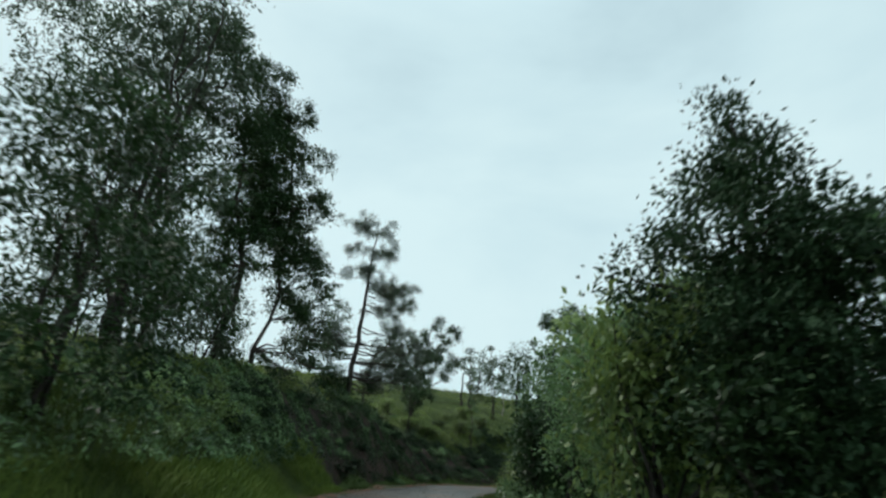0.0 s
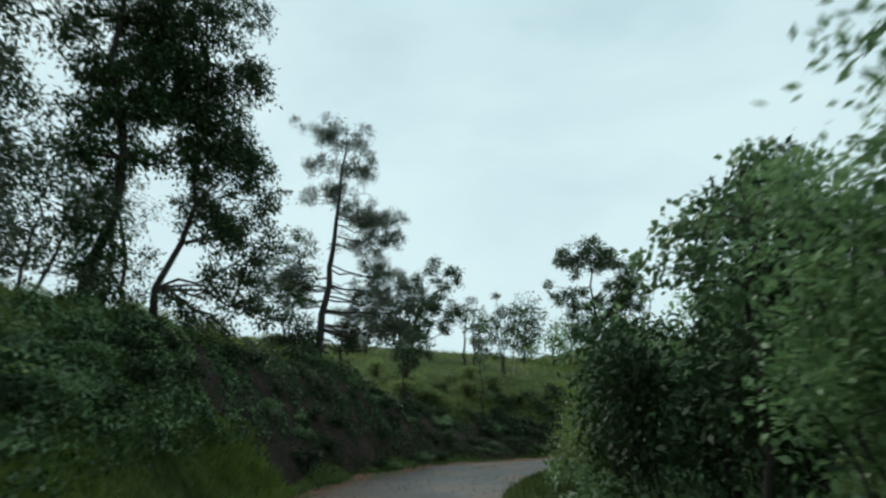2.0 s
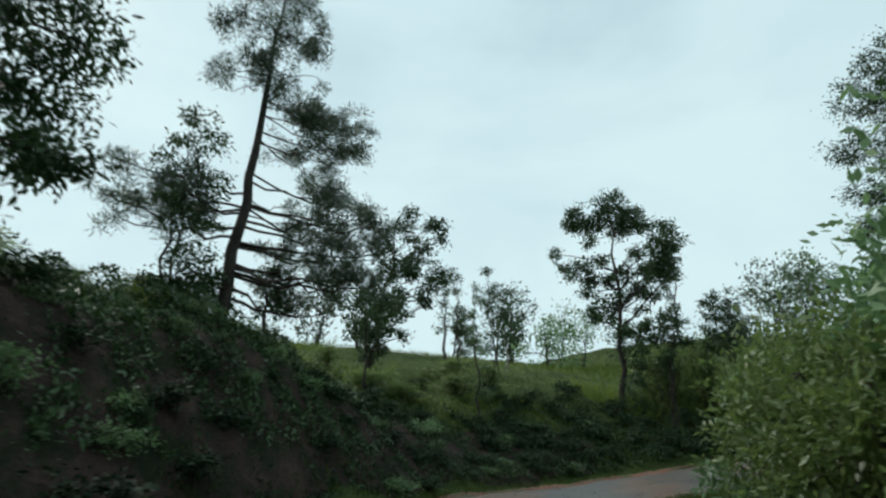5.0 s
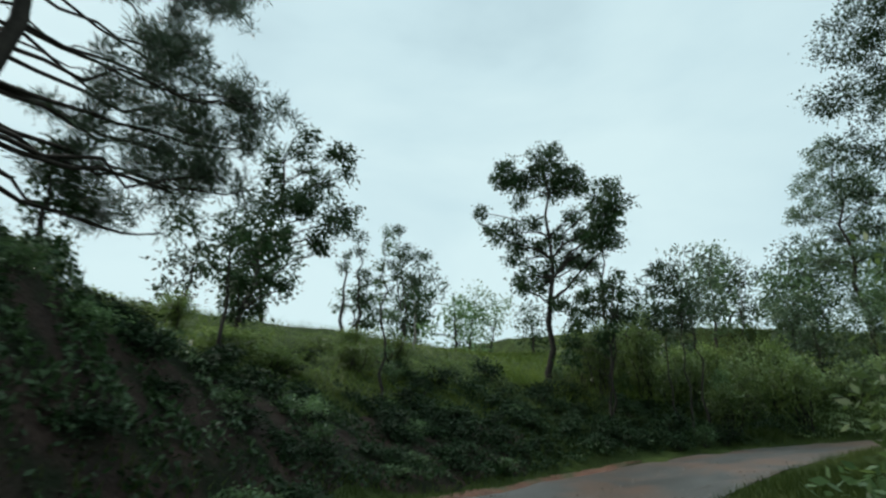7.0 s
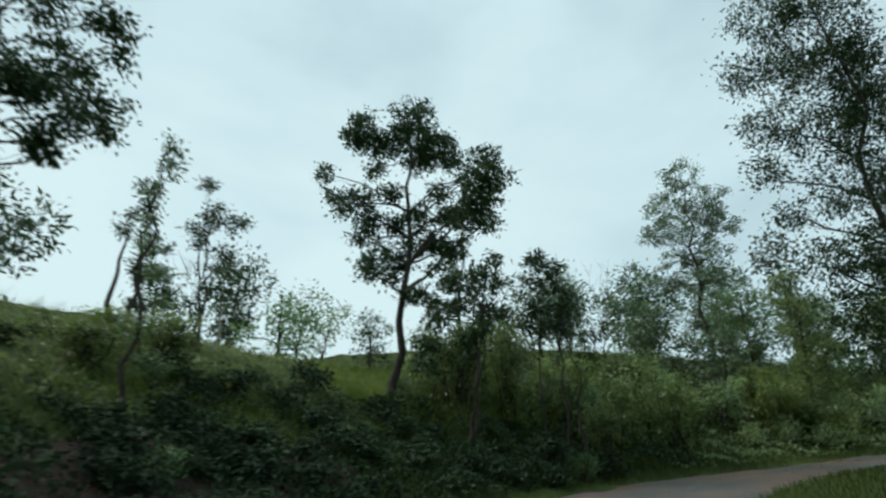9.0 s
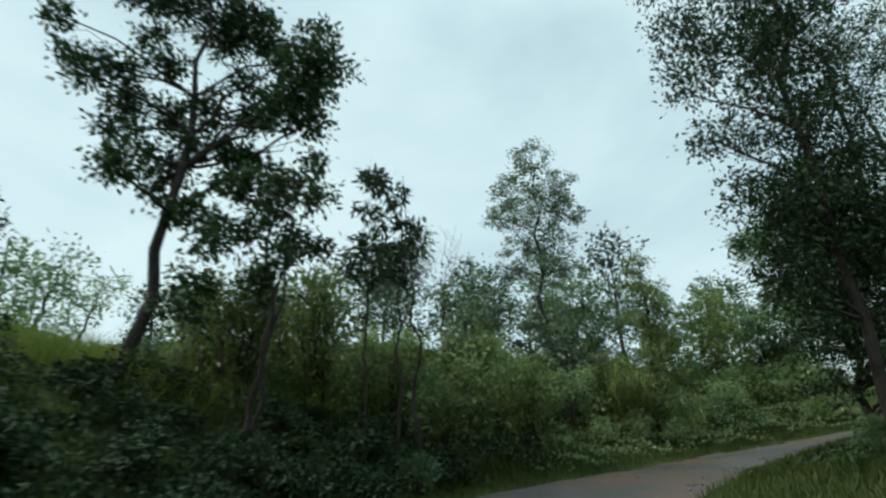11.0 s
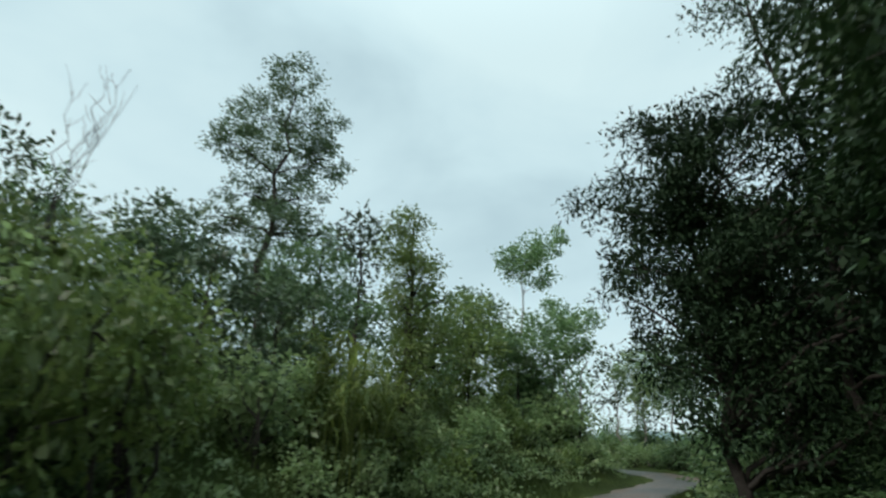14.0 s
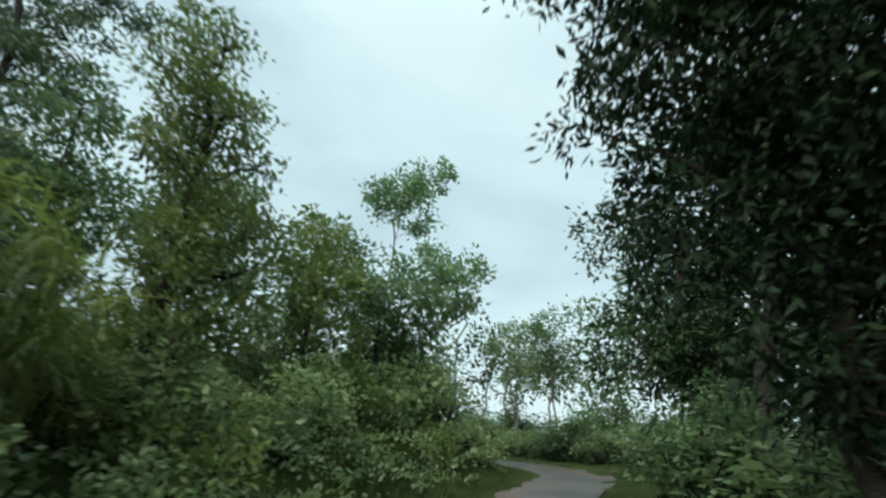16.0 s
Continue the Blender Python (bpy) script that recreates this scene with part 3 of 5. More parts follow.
tree("tall_tree", "tall broad roadside tree with several thin trunks", -9.85, 15.78,
     facing(-35, [(-1.1, 11.1, 1.5), (-2.2, 9.9, 1.4), (-2.1, 7.4, 1.3), (-0.85, 8.6, 1.4), (0.3, 11.3, 1.4), (1.3, 9.5, 1.2), (-1.2, 6.1, 1.1), (0.2, 7.3, 1.1), (1.3, 5.5, 0.95), (0.3, 12.8, 1.2), (0.2, 4.1, 1.0), (-1.6, 4.5, 1.0), (-1.8, 5.4, 1.1), (0.9, 5.8, 1.0), (-0.4, 4.2, 0.9), (1.5, 3.4, 0.9), (-1.9, 3.4, 0.9), (0.6, 2.5, 0.8), (-0.7, 2.3, 0.8), (1.6, 2.0, 0.7)], 7),
     0.2, LEAF_GREY, BARK, 17, stems=3, **{**BIG, "per_area": 5.0, "length": 0.17, "width": 0.078})
for k, (x, y, size, leaf) in enumerate([(-8.7, 15.2, 1.0, LEAF_DARK), (-10.2, 18.4, 1.15, LEAF_DARK), (-8.6, 18.9, 0.8, LEAF_GREY), (-11.9, 16.4, 1.2, LEAF_GREY), (-9.7, 22.9, 0.75, LEAF_DARK)]):
    rows = [(0.1, 3.5 * size, 0.75 * size), (-0.9, 2.9 * size, 0.75 * size), (0.9, 2.7 * size, 0.8 * size), (0.0, 1.9 * size, 0.9 * size), (-0.9, 1.2 * size, 0.75 * size), (0.9, 1.1 * size, 0.75 * size)]
    tree("understorey_tree", "small dark twiggy tree growing under the tall roadside trees", x, y, facing(-35, rows, 90 + k), 0.06, leaf, BARK, 140 + k, stems=2, twigs=0.6, group="small trees under the tall ones",
         per_area=11, per_clump=34, clump_r=0.32, length=0.13, width=0.055, shell=0.25)
tree("bank_tree", "small dark leafy tree on the roadside bank", -5.0, 7.1,
     facing(-35, [(-0.3, 0.9, 0.7), (0.8, 0.7, 0.6), (1.3, 2.3, 0.5), (1.1, 3.5, 0.45), (-0.9, 3.6, 0.7), (0.1, 3.7, 0.7), (0.0, 4.4, 0.5), (0.8, 3.0, 0.6), (-0.6, 2.6, 0.8), (0.5, 2.1, 0.7), (-0.9, 1.6, 0.7), (0.9, 1.4, 0.5)], 8), 0.06, LEAF_DARK, BARK, 18, stems=3,
     per_area=19, per_clump=44, clump_r=0.34, length=0.11, width=0.05, droop=0.3, inner=0.8)
tree("tall_tree", "tall slender tree standing back from the road", -13.06, 17.93,
     facing(-36, [(-1.8, 13.1, 1.7), (-3.2, 12.2, 1.7), (0.0, 12.7, 1.5), (-2.6, 10.2, 1.5), (1.3, 13.6, 1.4), (-0.6, 10.6, 1.4), (0.9, 11.0, 1.3), (-1.4, 8.4, 1.3), (0.6, 8.4, 1.2), (0.0, 6.4, 1.2), (-1.0, 5.2, 1.3), (0.9, 4.4, 1.2), (0.0, 3.2, 1.2), (1.5, 6.6, 1.2), (1.6, 3.0, 1.1), (1.8, 8.6, 1.2), (-1.2, 2.6, 1.1)], 9), 0.2, LEAF_GREY, BARK, 19, **{**BIG, "per_area": 4.6})
tree("tall_tree", "tall dark tree with an open crown behind the front row", -11.6, 20.0,
     facing(-36, [(-0.8, 11.0, 1.4), (0.5, 10.2, 1.3), (-1.2, 9.0, 1.3), (0.3, 8.0, 1.3), (-0.8, 7.0, 1.2), (0.6, 6.2, 1.0), (-0.9, 5.2, 1.1), (0.2, 4.4, 1.0), (-0.7, 3.2, 1.0), (0.5, 2.6, 0.9), (-0.2, 1.5, 0.9), (0.9, 1.3, 0.8)], 10),
     0.15, LEAF_GREY, BARK, 20, stems=2, lean=(0.5, 0.0), **{**BIG, "per_area": 4.4})
tree("leafy_tree", "slim leafy tree beside the pine", -6.7, 30.09,
     facing(-26.7, [(0.17, 4.9, 0.3), (0.64, 4.9, 0.22), (-0.11, 4.4, 0.24), (0.16, 4.15, 0.32), (0.86, 4.2, 0.26), (-0.43, 3.7, 0.18), (0.47, 3.65, 0.28), (0.0, 3.15, 0.28), (1.05, 3.65, 0.18), (0.29, 2.6, 0.3), (0.68, 3.0, 0.25), (-0.25, 2.6, 0.2), (0.04, 2.1, 0.27),
                    (0.58, 2.1, 0.28), (1.0, 2.2, 0.2), (0.24, 1.5, 0.27), (0.78, 1.5, 0.25), (0.1, 1.1, 0.22), (0.52, 1.05, 0.24)], 11, 0.5, 0, 1.25), 0.06, LEAF_DARK, BARK, 21, stems=2,
     per_area=26, per_clump=30, clump_r=0.2, length=0.12, width=0.055, shell=0.2)
tree("leafy_tree", "low bushy tree at the foot of the pine", -6.3, 30.21,
     facing(-24.9, [(-0.5, 0.6, 0.32), (-0.2, 0.7, 0.4), (0.3, 0.75, 0.4), (0.8, 0.85, 0.36), (-0.15, 0.3, 0.36), (0.45, 0.3, 0.4), (-0.65, 0.2, 0.3), (1.0, 0.3, 0.32)], 12, 0.5), 0.06, LEAF_DARK, BARK, 61, inner=0.8, **CLUMPY)
tree("leafy_tree", "short creeper-covered stump on the bank", -4.78, 32.33,
     facing(-15.6, [(-0.15, 2.25, 0.28), (0.02, 1.85, 0.34), (0.0, 1.25, 0.34), (0.3, 1.6, 0.25), (0.08, 0.7, 0.24)], 13, 0.2), 0.08, LEAF_DARK, BARK, 62, per_area=40, per_clump=40, clump_r=0.2, length=0.11, width=0.055)
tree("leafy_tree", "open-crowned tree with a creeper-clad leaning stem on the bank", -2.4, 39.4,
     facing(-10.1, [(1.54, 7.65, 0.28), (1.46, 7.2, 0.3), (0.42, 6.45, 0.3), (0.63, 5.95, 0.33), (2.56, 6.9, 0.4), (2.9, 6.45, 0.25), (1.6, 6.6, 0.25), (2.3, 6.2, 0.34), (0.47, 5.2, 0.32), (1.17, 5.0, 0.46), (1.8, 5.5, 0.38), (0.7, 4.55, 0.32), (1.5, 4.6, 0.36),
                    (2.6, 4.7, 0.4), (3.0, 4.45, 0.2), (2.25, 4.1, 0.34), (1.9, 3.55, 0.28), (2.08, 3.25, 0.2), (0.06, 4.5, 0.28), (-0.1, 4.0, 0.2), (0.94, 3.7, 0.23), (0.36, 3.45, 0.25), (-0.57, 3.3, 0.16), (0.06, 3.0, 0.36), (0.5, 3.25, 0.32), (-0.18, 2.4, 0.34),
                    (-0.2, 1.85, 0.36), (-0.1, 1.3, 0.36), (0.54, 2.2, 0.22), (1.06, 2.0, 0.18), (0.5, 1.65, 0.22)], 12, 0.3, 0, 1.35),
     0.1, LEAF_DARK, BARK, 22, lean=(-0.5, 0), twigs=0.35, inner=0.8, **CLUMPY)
tree("leafy_tree", "open-crowned tree with small leaves on the bank", -2.37, 35.52,
     facing(-4.7, [(-1.0, 3.15, 0.32), (-0.46, 2.3, 0.28), (0.0, 3.55, 0.38), (0.7, 3.2, 0.38), (1.05, 2.7, 0.28), (0.2, 2.65, 0.32)], 13, 0.5, 0, 1.2), 0.06, LEAF_DARK, BARK, 23, **CLUMPY)
tree("pole_tree", "thin bare pole-like tree with one small leaf tuft on top", 1.15, 49.4,
     facing(2.5, [(0.12, 4.0, 0.3), (0.02, 3.4, 0.14)], 14, 0.2), 0.1, LEAF_DARK, BARK, 24, **CLUMPY)
tree("pole_tree", "thin pole-like tree with a tufted top and creepers round its foot", 1.8, 47.4,
     facing(4.4, [(-0.1, 5.15, 0.36), (-0.03, 4.4, 0.2), (0.3, 2.9, 0.54), (0.5, 2.0, 0.5), (-0.06, 2.2, 0.36), (0.75, 1.3, 0.4), (0.27, 0.85, 0.25)], 71, 0.2), 0.09, LEAF_DARK, BARK, 131, **CLUMPY)
tree("pole_tree", "tall thin tree clad in bright creeper leaves to its top", 1.7, 38.7,
     facing(2.1, [(0.0, 5.15, 0.2), (-0.03, 4.65, 0.18), (-0.09, 4.1, 0.2), (-0.2, 3.6, 0.19), (-0.03, 3.1, 0.2), (0.2, 2.6, 0.23), (0.35, 2.1, 0.2), (0.0, 1.4, 0.2)], 72, 0.3), 0.05, LEAF_MID, BARK, 132, per_area=60, per_clump=26, clump_r=0.15, length=0.11, width=0.05, shell=0.2)
tree("pole_tree", "thin forked tree with a ragged dark crown", 3.8, 46.5,
     facing(8.8, [(-0.5, 5.7, 0.26), (-0.1, 4.7, 0.56), (0.6, 4.45, 0.42), (-0.4, 3.9, 0.38), (0.45, 3.35, 0.4), (-0.3, 3.4, 0.32), (-0.46, 1.5, 0.28)], 15, 0.2), 0.07, LEAF_DARK, BARK, 25, stems=2, **CLUMPY)
tree("pole_tree", "thin pole-like tree with a ragged top", 4.82, 49.39,
     facing(6, [(0.0, 3.4, 0.45), (0.4, 2.6, 0.5), (-0.3, 2.2, 0.4)], 16, 0.3), 0.06, LEAF_DARK, BARK_PALE, 26, **MIDLEAF)
tree("crowned_tree", "bushy-topped tree with a tall domed crown behind the bank", 28.4, 44.9,
     facing(58, [(0.1, 12.0, 1.0), (-0.95, 10.8, 1.1), (1.25, 10.6, 1.15), (0.0, 9.2, 1.35), (-1.6, 8.8, 0.85), (1.9, 9.2, 0.85), (-1.0, 7.5, 1.0), (1.0, 7.3, 1.05), (-1.6, 6.1, 0.85), (0.2, 5.4, 1.2),
                 (1.8, 6.0, 0.75), (-0.6, 3.9, 1.0), (0.9, 3.3, 1.0)], 17, 0.4), 0.15, LEAF_SAGE, BARK, 27, per_area=11, per_clump=58, clump_r=0.34, length=0.15, width=0.07)
tree("conical_tree", "dense olive-green conical tree by the road", 24.6, 38.7,
     facing(66, [(0.16, 5.6, 0.34), (-0.33, 5.3, 0.34), (-0.42, 4.7, 0.34), (0.21, 4.8, 0.42), (0.63, 4.7, 0.28), (-0.1, 4.05, 0.4), (0.58, 4.0, 0.4), (1.0, 3.65, 0.28), (0.18, 3.3, 0.46), (0.78, 3.15, 0.4), (0.44, 2.65, 0.46), (1.1, 2.6, 0.32), (0.2, 2.0, 0.5), (0.9, 2.0, 0.42),
                 (0.1, 1.4, 0.5), (0.85, 1.4, 0.44), (0.3, 0.7, 0.6)], 18, 0.5, 1, 1.15), 0.12, LEAF_OLIVE, BARK, 28,
     per_area=20, per_clump=36, clump_r=0.22, length=0.11, width=0.045, inner=0.12)
tree("crowned_tree", "round-headed tree with a grey-green dome", 34.73, 43.53,
     facing(70, [(-0.16, 7.4, 1.13), (0.8, 7.0, 0.8), (-1.07, 6.7, 0.8), (-0.1, 5.9, 1.18), (0.3, 4.4, 1.0)], 19), 0.14, LEAF_GREY, BARK, 29, **FAR)
tree("slim_tree", "slim tree with a flat light-green crown on a bare stem", 36.22, 36.54,
     facing(87, [(0.65, 8.1, 0.85), (-0.35, 7.5, 0.72), (1.6, 8.0, 0.76), (0.7, 7.0, 0.7), (0.1, 6.6, 0.5), (1.5, 7.0, 0.55)], 20), 0.08, LEAF_MID, BARK_PALE, 30, lean=(0.2, 0.1), **MIDLEAF)
tree("slim_tree", "bushy young tree with fresh green leaves", 34.4, 34.6,
     facing(90, [(0.0, 5.3, 0.75), (-0.6, 4.7, 0.7), (0.7, 4.6, 0.7), (0.0, 3.9, 0.8), (0.7, 3.4, 0.6), (-0.6, 3.2, 0.6)], 21), 0.07, LEAF_MID, BARK_PALE, 31, stems=2, **MIDLEAF)
tree("slim_tree", "bushy young tree with fresh green leaves", 34.55, 38.64,
     facing(80, [(-0.1, 4.4, 0.66), (0.9, 3.9, 0.75), (-0.3, 3.1, 0.73), (1.3, 2.6, 0.82), (0.3, 2.0, 0.8)], 22), 0.08, LEAF_MID, BARK, 32, **MIDLEAF)
tree("slim_tree", "small grey-green tree above the roadside scrub", 21.53, 43.25,
     facing(50, [(0, 3.6, 0.7), (-0.6, 3.0, 0.6), (0.7, 2.9, 0.6), (0.1, 2.1, 0.8)], 23), 0.07, LEAF_SAGE, BARK, 33, **MIDLEAF)
for k, (x, y, size, leaf) in enumerate([(7.59, 62.95, 1.0, LEAF_DARK), (12.85, 66.36, 0.8, LEAF_MID), (16.14, 70.34, 0.8, LEAF_MID), (19.64, 68.34, 0.75, LEAF_DARK), (30.74, 58.69, 1.25, LEAF_MID), (33.68, 60.16, 1.0, LEAF_DARK),
                                        (32.81, 53.27, 1.0, LEAF_MID), (36.15, 54.85, 1.1, LEAF_DARK), (25.41, 54.67, 1.1, LEAF_GREY), (38.58, 49.9, 1.1, LEAF_MID), (43.29, 46.71, 1.0, LEAF_GREY), (-2.8, 54.12, 0.8, LEAF_DARK),
                                        (9.79, 59.27, 0.6, LEAF_MID), (45.87, 41.08, 1.1, LEAF_MID), (28.05, 65.59, 0.9, LEAF_DARK), (10.64, 77.34, 0.9, LEAF_DARK),
                                        (3.66, 73.92, 0.9, LEAF_DARK), (41.88, 58.74, 1.2, LEAF_DARK), (-6.5, 51.5, 0.6, LEAF_GREY), (-4.2, 53.0, 0.5, LEAF_DARK), (34.0, 22.0, 1.2, LEAF_DARK), (37.5, 25.0, 1.1, LEAF_MID), (41.0, 22.5, 1.2, LEAF_DARK), (31.0, 25.0, 1.1, LEAF_DARK), (45.0, 24.5, 1.1, LEAF_MID)]):
    rng = np.random.default_rng(200 + k)
    rows = [(rng.normal(0, 0.5), 6.0 * size, 1.3 * size), (-1.1 * size, 4.6 * size, 1.4 * size), (1.1 * size, 4.4 * size, 1.4 * size), (0.2, 3.4 * size, 1.6 * size), (rng.normal(0, 1.2), 2.2 * size, 1.4 * size), (rng.normal(0, 0.8), 1.1 * size, 1.2 * size)]
    tree("distant_tree", "distant round-topped tree at the edge of the field", x, y, facing(30, rows, k), 0.12, leaf, BARK, 60 + k, group="trees round the field", **FAR)


# the pine: long level branches with tufts of needles at their ends
def pine(name, label, x, y, tall, az, boughs, seed, lean=(0.0, 0.0)):
    rng = np.random.default_rng(seed)
    z = ground_at(x, y)
    root = tagged(new(name), label, "pine tree")
    root.location = (x, y, z)
    u = np.linspace(0, 1, 16)[:, None]
    line = np.array([lean[0], lean[1], tall]) * u + rng.normal(0, 0.04, (16, 3)) * [1, 1, 0]
    line[0, 2] = -0.2
    put("trunk", mesh_of("trunk", *tube(line, 0.175 * (1 - 0.82 * u[:, 0]), 9), BARK, True), root)
    tufts = []
    for across_, up, size in boughs:
        side = np.array([math.cos(radians(az)), -math.sin(radians(az))]) * across_
        depth = np.array([math.sin(radians(az)), math.cos(radians(az))]) * (rng.uniform(0.3, 2.6) if across_ > 2 else rng.uniform(-1.1, 1.1))
        end = np.r_[side + depth, up]
        h = np.clip((up - 0.1 * np.hypot(*end[:2])) / tall, 0.05, 0.96)
        p = np.array([np.interp(h, u[:, 0], line[:, k]) for k in range(3)])
        wood = [bough(rng, p, end, 0.05 * (1.15 - h), 0.014, sag=0.05, wander=0.1, n=8, sides=4)]
        reach = np.linalg.norm(end - p)
        for _ in range(int(5 + 10 * size)):
            f = 1.0 - 0.72 * rng.random() ** 1.2
            fork = p + (end - p) * f
            goal = fork + (end - p) / reach * rng.uniform(0, 0.35) + rng.normal(0, 0.6, 3) * size * [1, 1, 0.75]
            wood.append(bough(rng, fork, goal, 0.012, 0.005, n=5, sides=3))
            for _ in range(rng.integers(2, 5)):
                tufts.append(fork + (goal - fork) * rng.uniform(0.55, 1.08) + rng.normal(0, 0.13, 3))
        put("branch", mesh_of("branch", *join(wood), BARK, True), root)
    for _ in range(9):
        h, a = rng.uniform(0.12, 0.8), rng.uniform(0, 6.28)
        p = np.array([np.interp(h, u[:, 0], line[:, k]) for k in range(3)])
        put("bare_branch", mesh_of("bare_branch", *bough(rng, p, p + np.r_[np.array([math.cos(a), math.sin(a)]) * rng.uniform(1.0, 2.2), rng.uniform(-0.2, 0.5)], 0.025, 0.005, n=7, sides=4), BARK, True), root)
    tufts = np.array(tufts)
    count = rng.integers(34, 82, len(tufts))
    centre = np.repeat(tufts, count, 0)
    away = rng.normal(0, 1, (len(centre), 3)) + [0, 0, 0.35]
    away /= np.linalg.norm(away, axis=1)[:, None]
    spot = centre + away * rng.uniform(0.0, 0.15, (len(centre), 1)) + rng.normal(0, 0.05, (len(centre), 3))
    put("crown", mesh_of("crown", *leaves(rng, spot, away, 0.19, 0.022, 0.0, 0.25), NEEDLE), root)
    return root


pine("pine_tree", "tall open pine with long level branches on the bank", -5.59, 30.96, 10.4, -18,
     [(0.0, 10.6, 0.6), (-0.65, 10.3, 0.55), (1.35, 10.1, 0.6), (1.85, 9.1, 0.6), (-0.8, 8.8, 0.45), (1.0, 8.5, 0.55), (0.15, 7.65, 0.4), (-0.6, 7.6, 0.35), (3.5, 7.5, 0.6), (2.8, 7.0, 0.65), (2.1, 6.9, 0.5), (0.8, 6.75, 0.5),
      (3.4, 6.6, 0.65), (2.0, 6.4, 0.45), (3.5, 6.0, 0.55), (2.4, 5.75, 0.4), (3.1, 5.6, 0.5), (4.1, 4.8, 0.55), (3.4, 4.45, 0.6)]
     + [(-2.65, 4.0, 0.32), (4.5, 3.9, 0.5), (4.2, 3.8, 0.55), (3.0, 3.7, 0.5), (-3.2, 3.6, 0.34), (-2.0, 3.5, 0.3), (4.2, 3.35, 0.5), (-1.6, 3.3, 0.26), (3.9, 3.2, 0.5), (-2.85, 3.0, 0.34), (4.1, 2.75, 0.45), (3.7, 2.7, 0.5),
      (-2.5, 2.7, 0.3), (2.5, 2.5, 0.35), (4.0, 2.2, 0.45), (3.1, 2.0, 0.45), (3.7, 1.9, 0.5), (4.3, 1.9, 0.4), (2.3, 1.45, 0.4), (3.0, 1.25, 0.35)], 41, (0.75, 0.1))

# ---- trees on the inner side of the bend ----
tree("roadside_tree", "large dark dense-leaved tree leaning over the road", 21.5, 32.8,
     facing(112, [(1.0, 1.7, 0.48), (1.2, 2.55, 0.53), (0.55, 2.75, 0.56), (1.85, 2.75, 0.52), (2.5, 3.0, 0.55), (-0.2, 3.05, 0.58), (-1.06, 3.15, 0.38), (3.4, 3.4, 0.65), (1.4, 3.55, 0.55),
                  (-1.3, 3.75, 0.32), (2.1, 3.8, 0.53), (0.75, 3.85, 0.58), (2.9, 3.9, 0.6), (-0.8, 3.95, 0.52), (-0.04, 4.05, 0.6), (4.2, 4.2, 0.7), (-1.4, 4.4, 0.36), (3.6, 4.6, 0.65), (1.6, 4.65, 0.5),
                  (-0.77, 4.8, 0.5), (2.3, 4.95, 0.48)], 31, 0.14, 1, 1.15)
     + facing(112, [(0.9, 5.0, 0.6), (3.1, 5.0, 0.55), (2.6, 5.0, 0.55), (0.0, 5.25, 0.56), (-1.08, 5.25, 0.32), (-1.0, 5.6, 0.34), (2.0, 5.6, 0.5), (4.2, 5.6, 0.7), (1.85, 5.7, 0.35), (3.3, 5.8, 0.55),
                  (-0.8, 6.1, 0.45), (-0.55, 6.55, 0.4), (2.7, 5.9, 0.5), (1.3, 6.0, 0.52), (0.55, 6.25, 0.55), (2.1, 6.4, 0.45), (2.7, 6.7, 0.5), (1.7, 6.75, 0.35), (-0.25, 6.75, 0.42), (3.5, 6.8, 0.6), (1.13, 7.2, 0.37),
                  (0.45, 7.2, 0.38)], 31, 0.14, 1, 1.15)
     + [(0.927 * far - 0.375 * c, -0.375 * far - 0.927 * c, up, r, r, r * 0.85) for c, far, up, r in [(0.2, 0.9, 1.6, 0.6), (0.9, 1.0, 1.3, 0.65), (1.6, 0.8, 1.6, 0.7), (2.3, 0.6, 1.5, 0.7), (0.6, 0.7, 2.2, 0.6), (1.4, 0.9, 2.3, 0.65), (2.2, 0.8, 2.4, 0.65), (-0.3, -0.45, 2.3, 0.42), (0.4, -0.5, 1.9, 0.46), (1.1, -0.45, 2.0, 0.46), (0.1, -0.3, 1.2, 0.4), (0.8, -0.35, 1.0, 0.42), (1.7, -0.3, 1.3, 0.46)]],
     0.1, LEAF_SHADED, BARK, 51, fork=0.15, twigs=0.15, per_area=15, per_clump=46, clump_r=0.26, length=0.12, width=0.04, droop=0.5, inner=1.2)
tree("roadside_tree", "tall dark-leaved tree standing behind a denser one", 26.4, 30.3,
     facing(118, [(0.2, 6.4, 1.0), (1.6, 6.6, 1.0), (2.9, 6.2, 1.0), (0.6, 5.0, 1.3), (2.4, 5.0, 1.3), (3.4, 4.6, 1.3), (1.2, 3.6, 1.4), (2.6, 3.2, 1.4)], 47, 0.4), 0.2, LEAF_SHADED, BARK, 68, inner=0.5, **BIG)
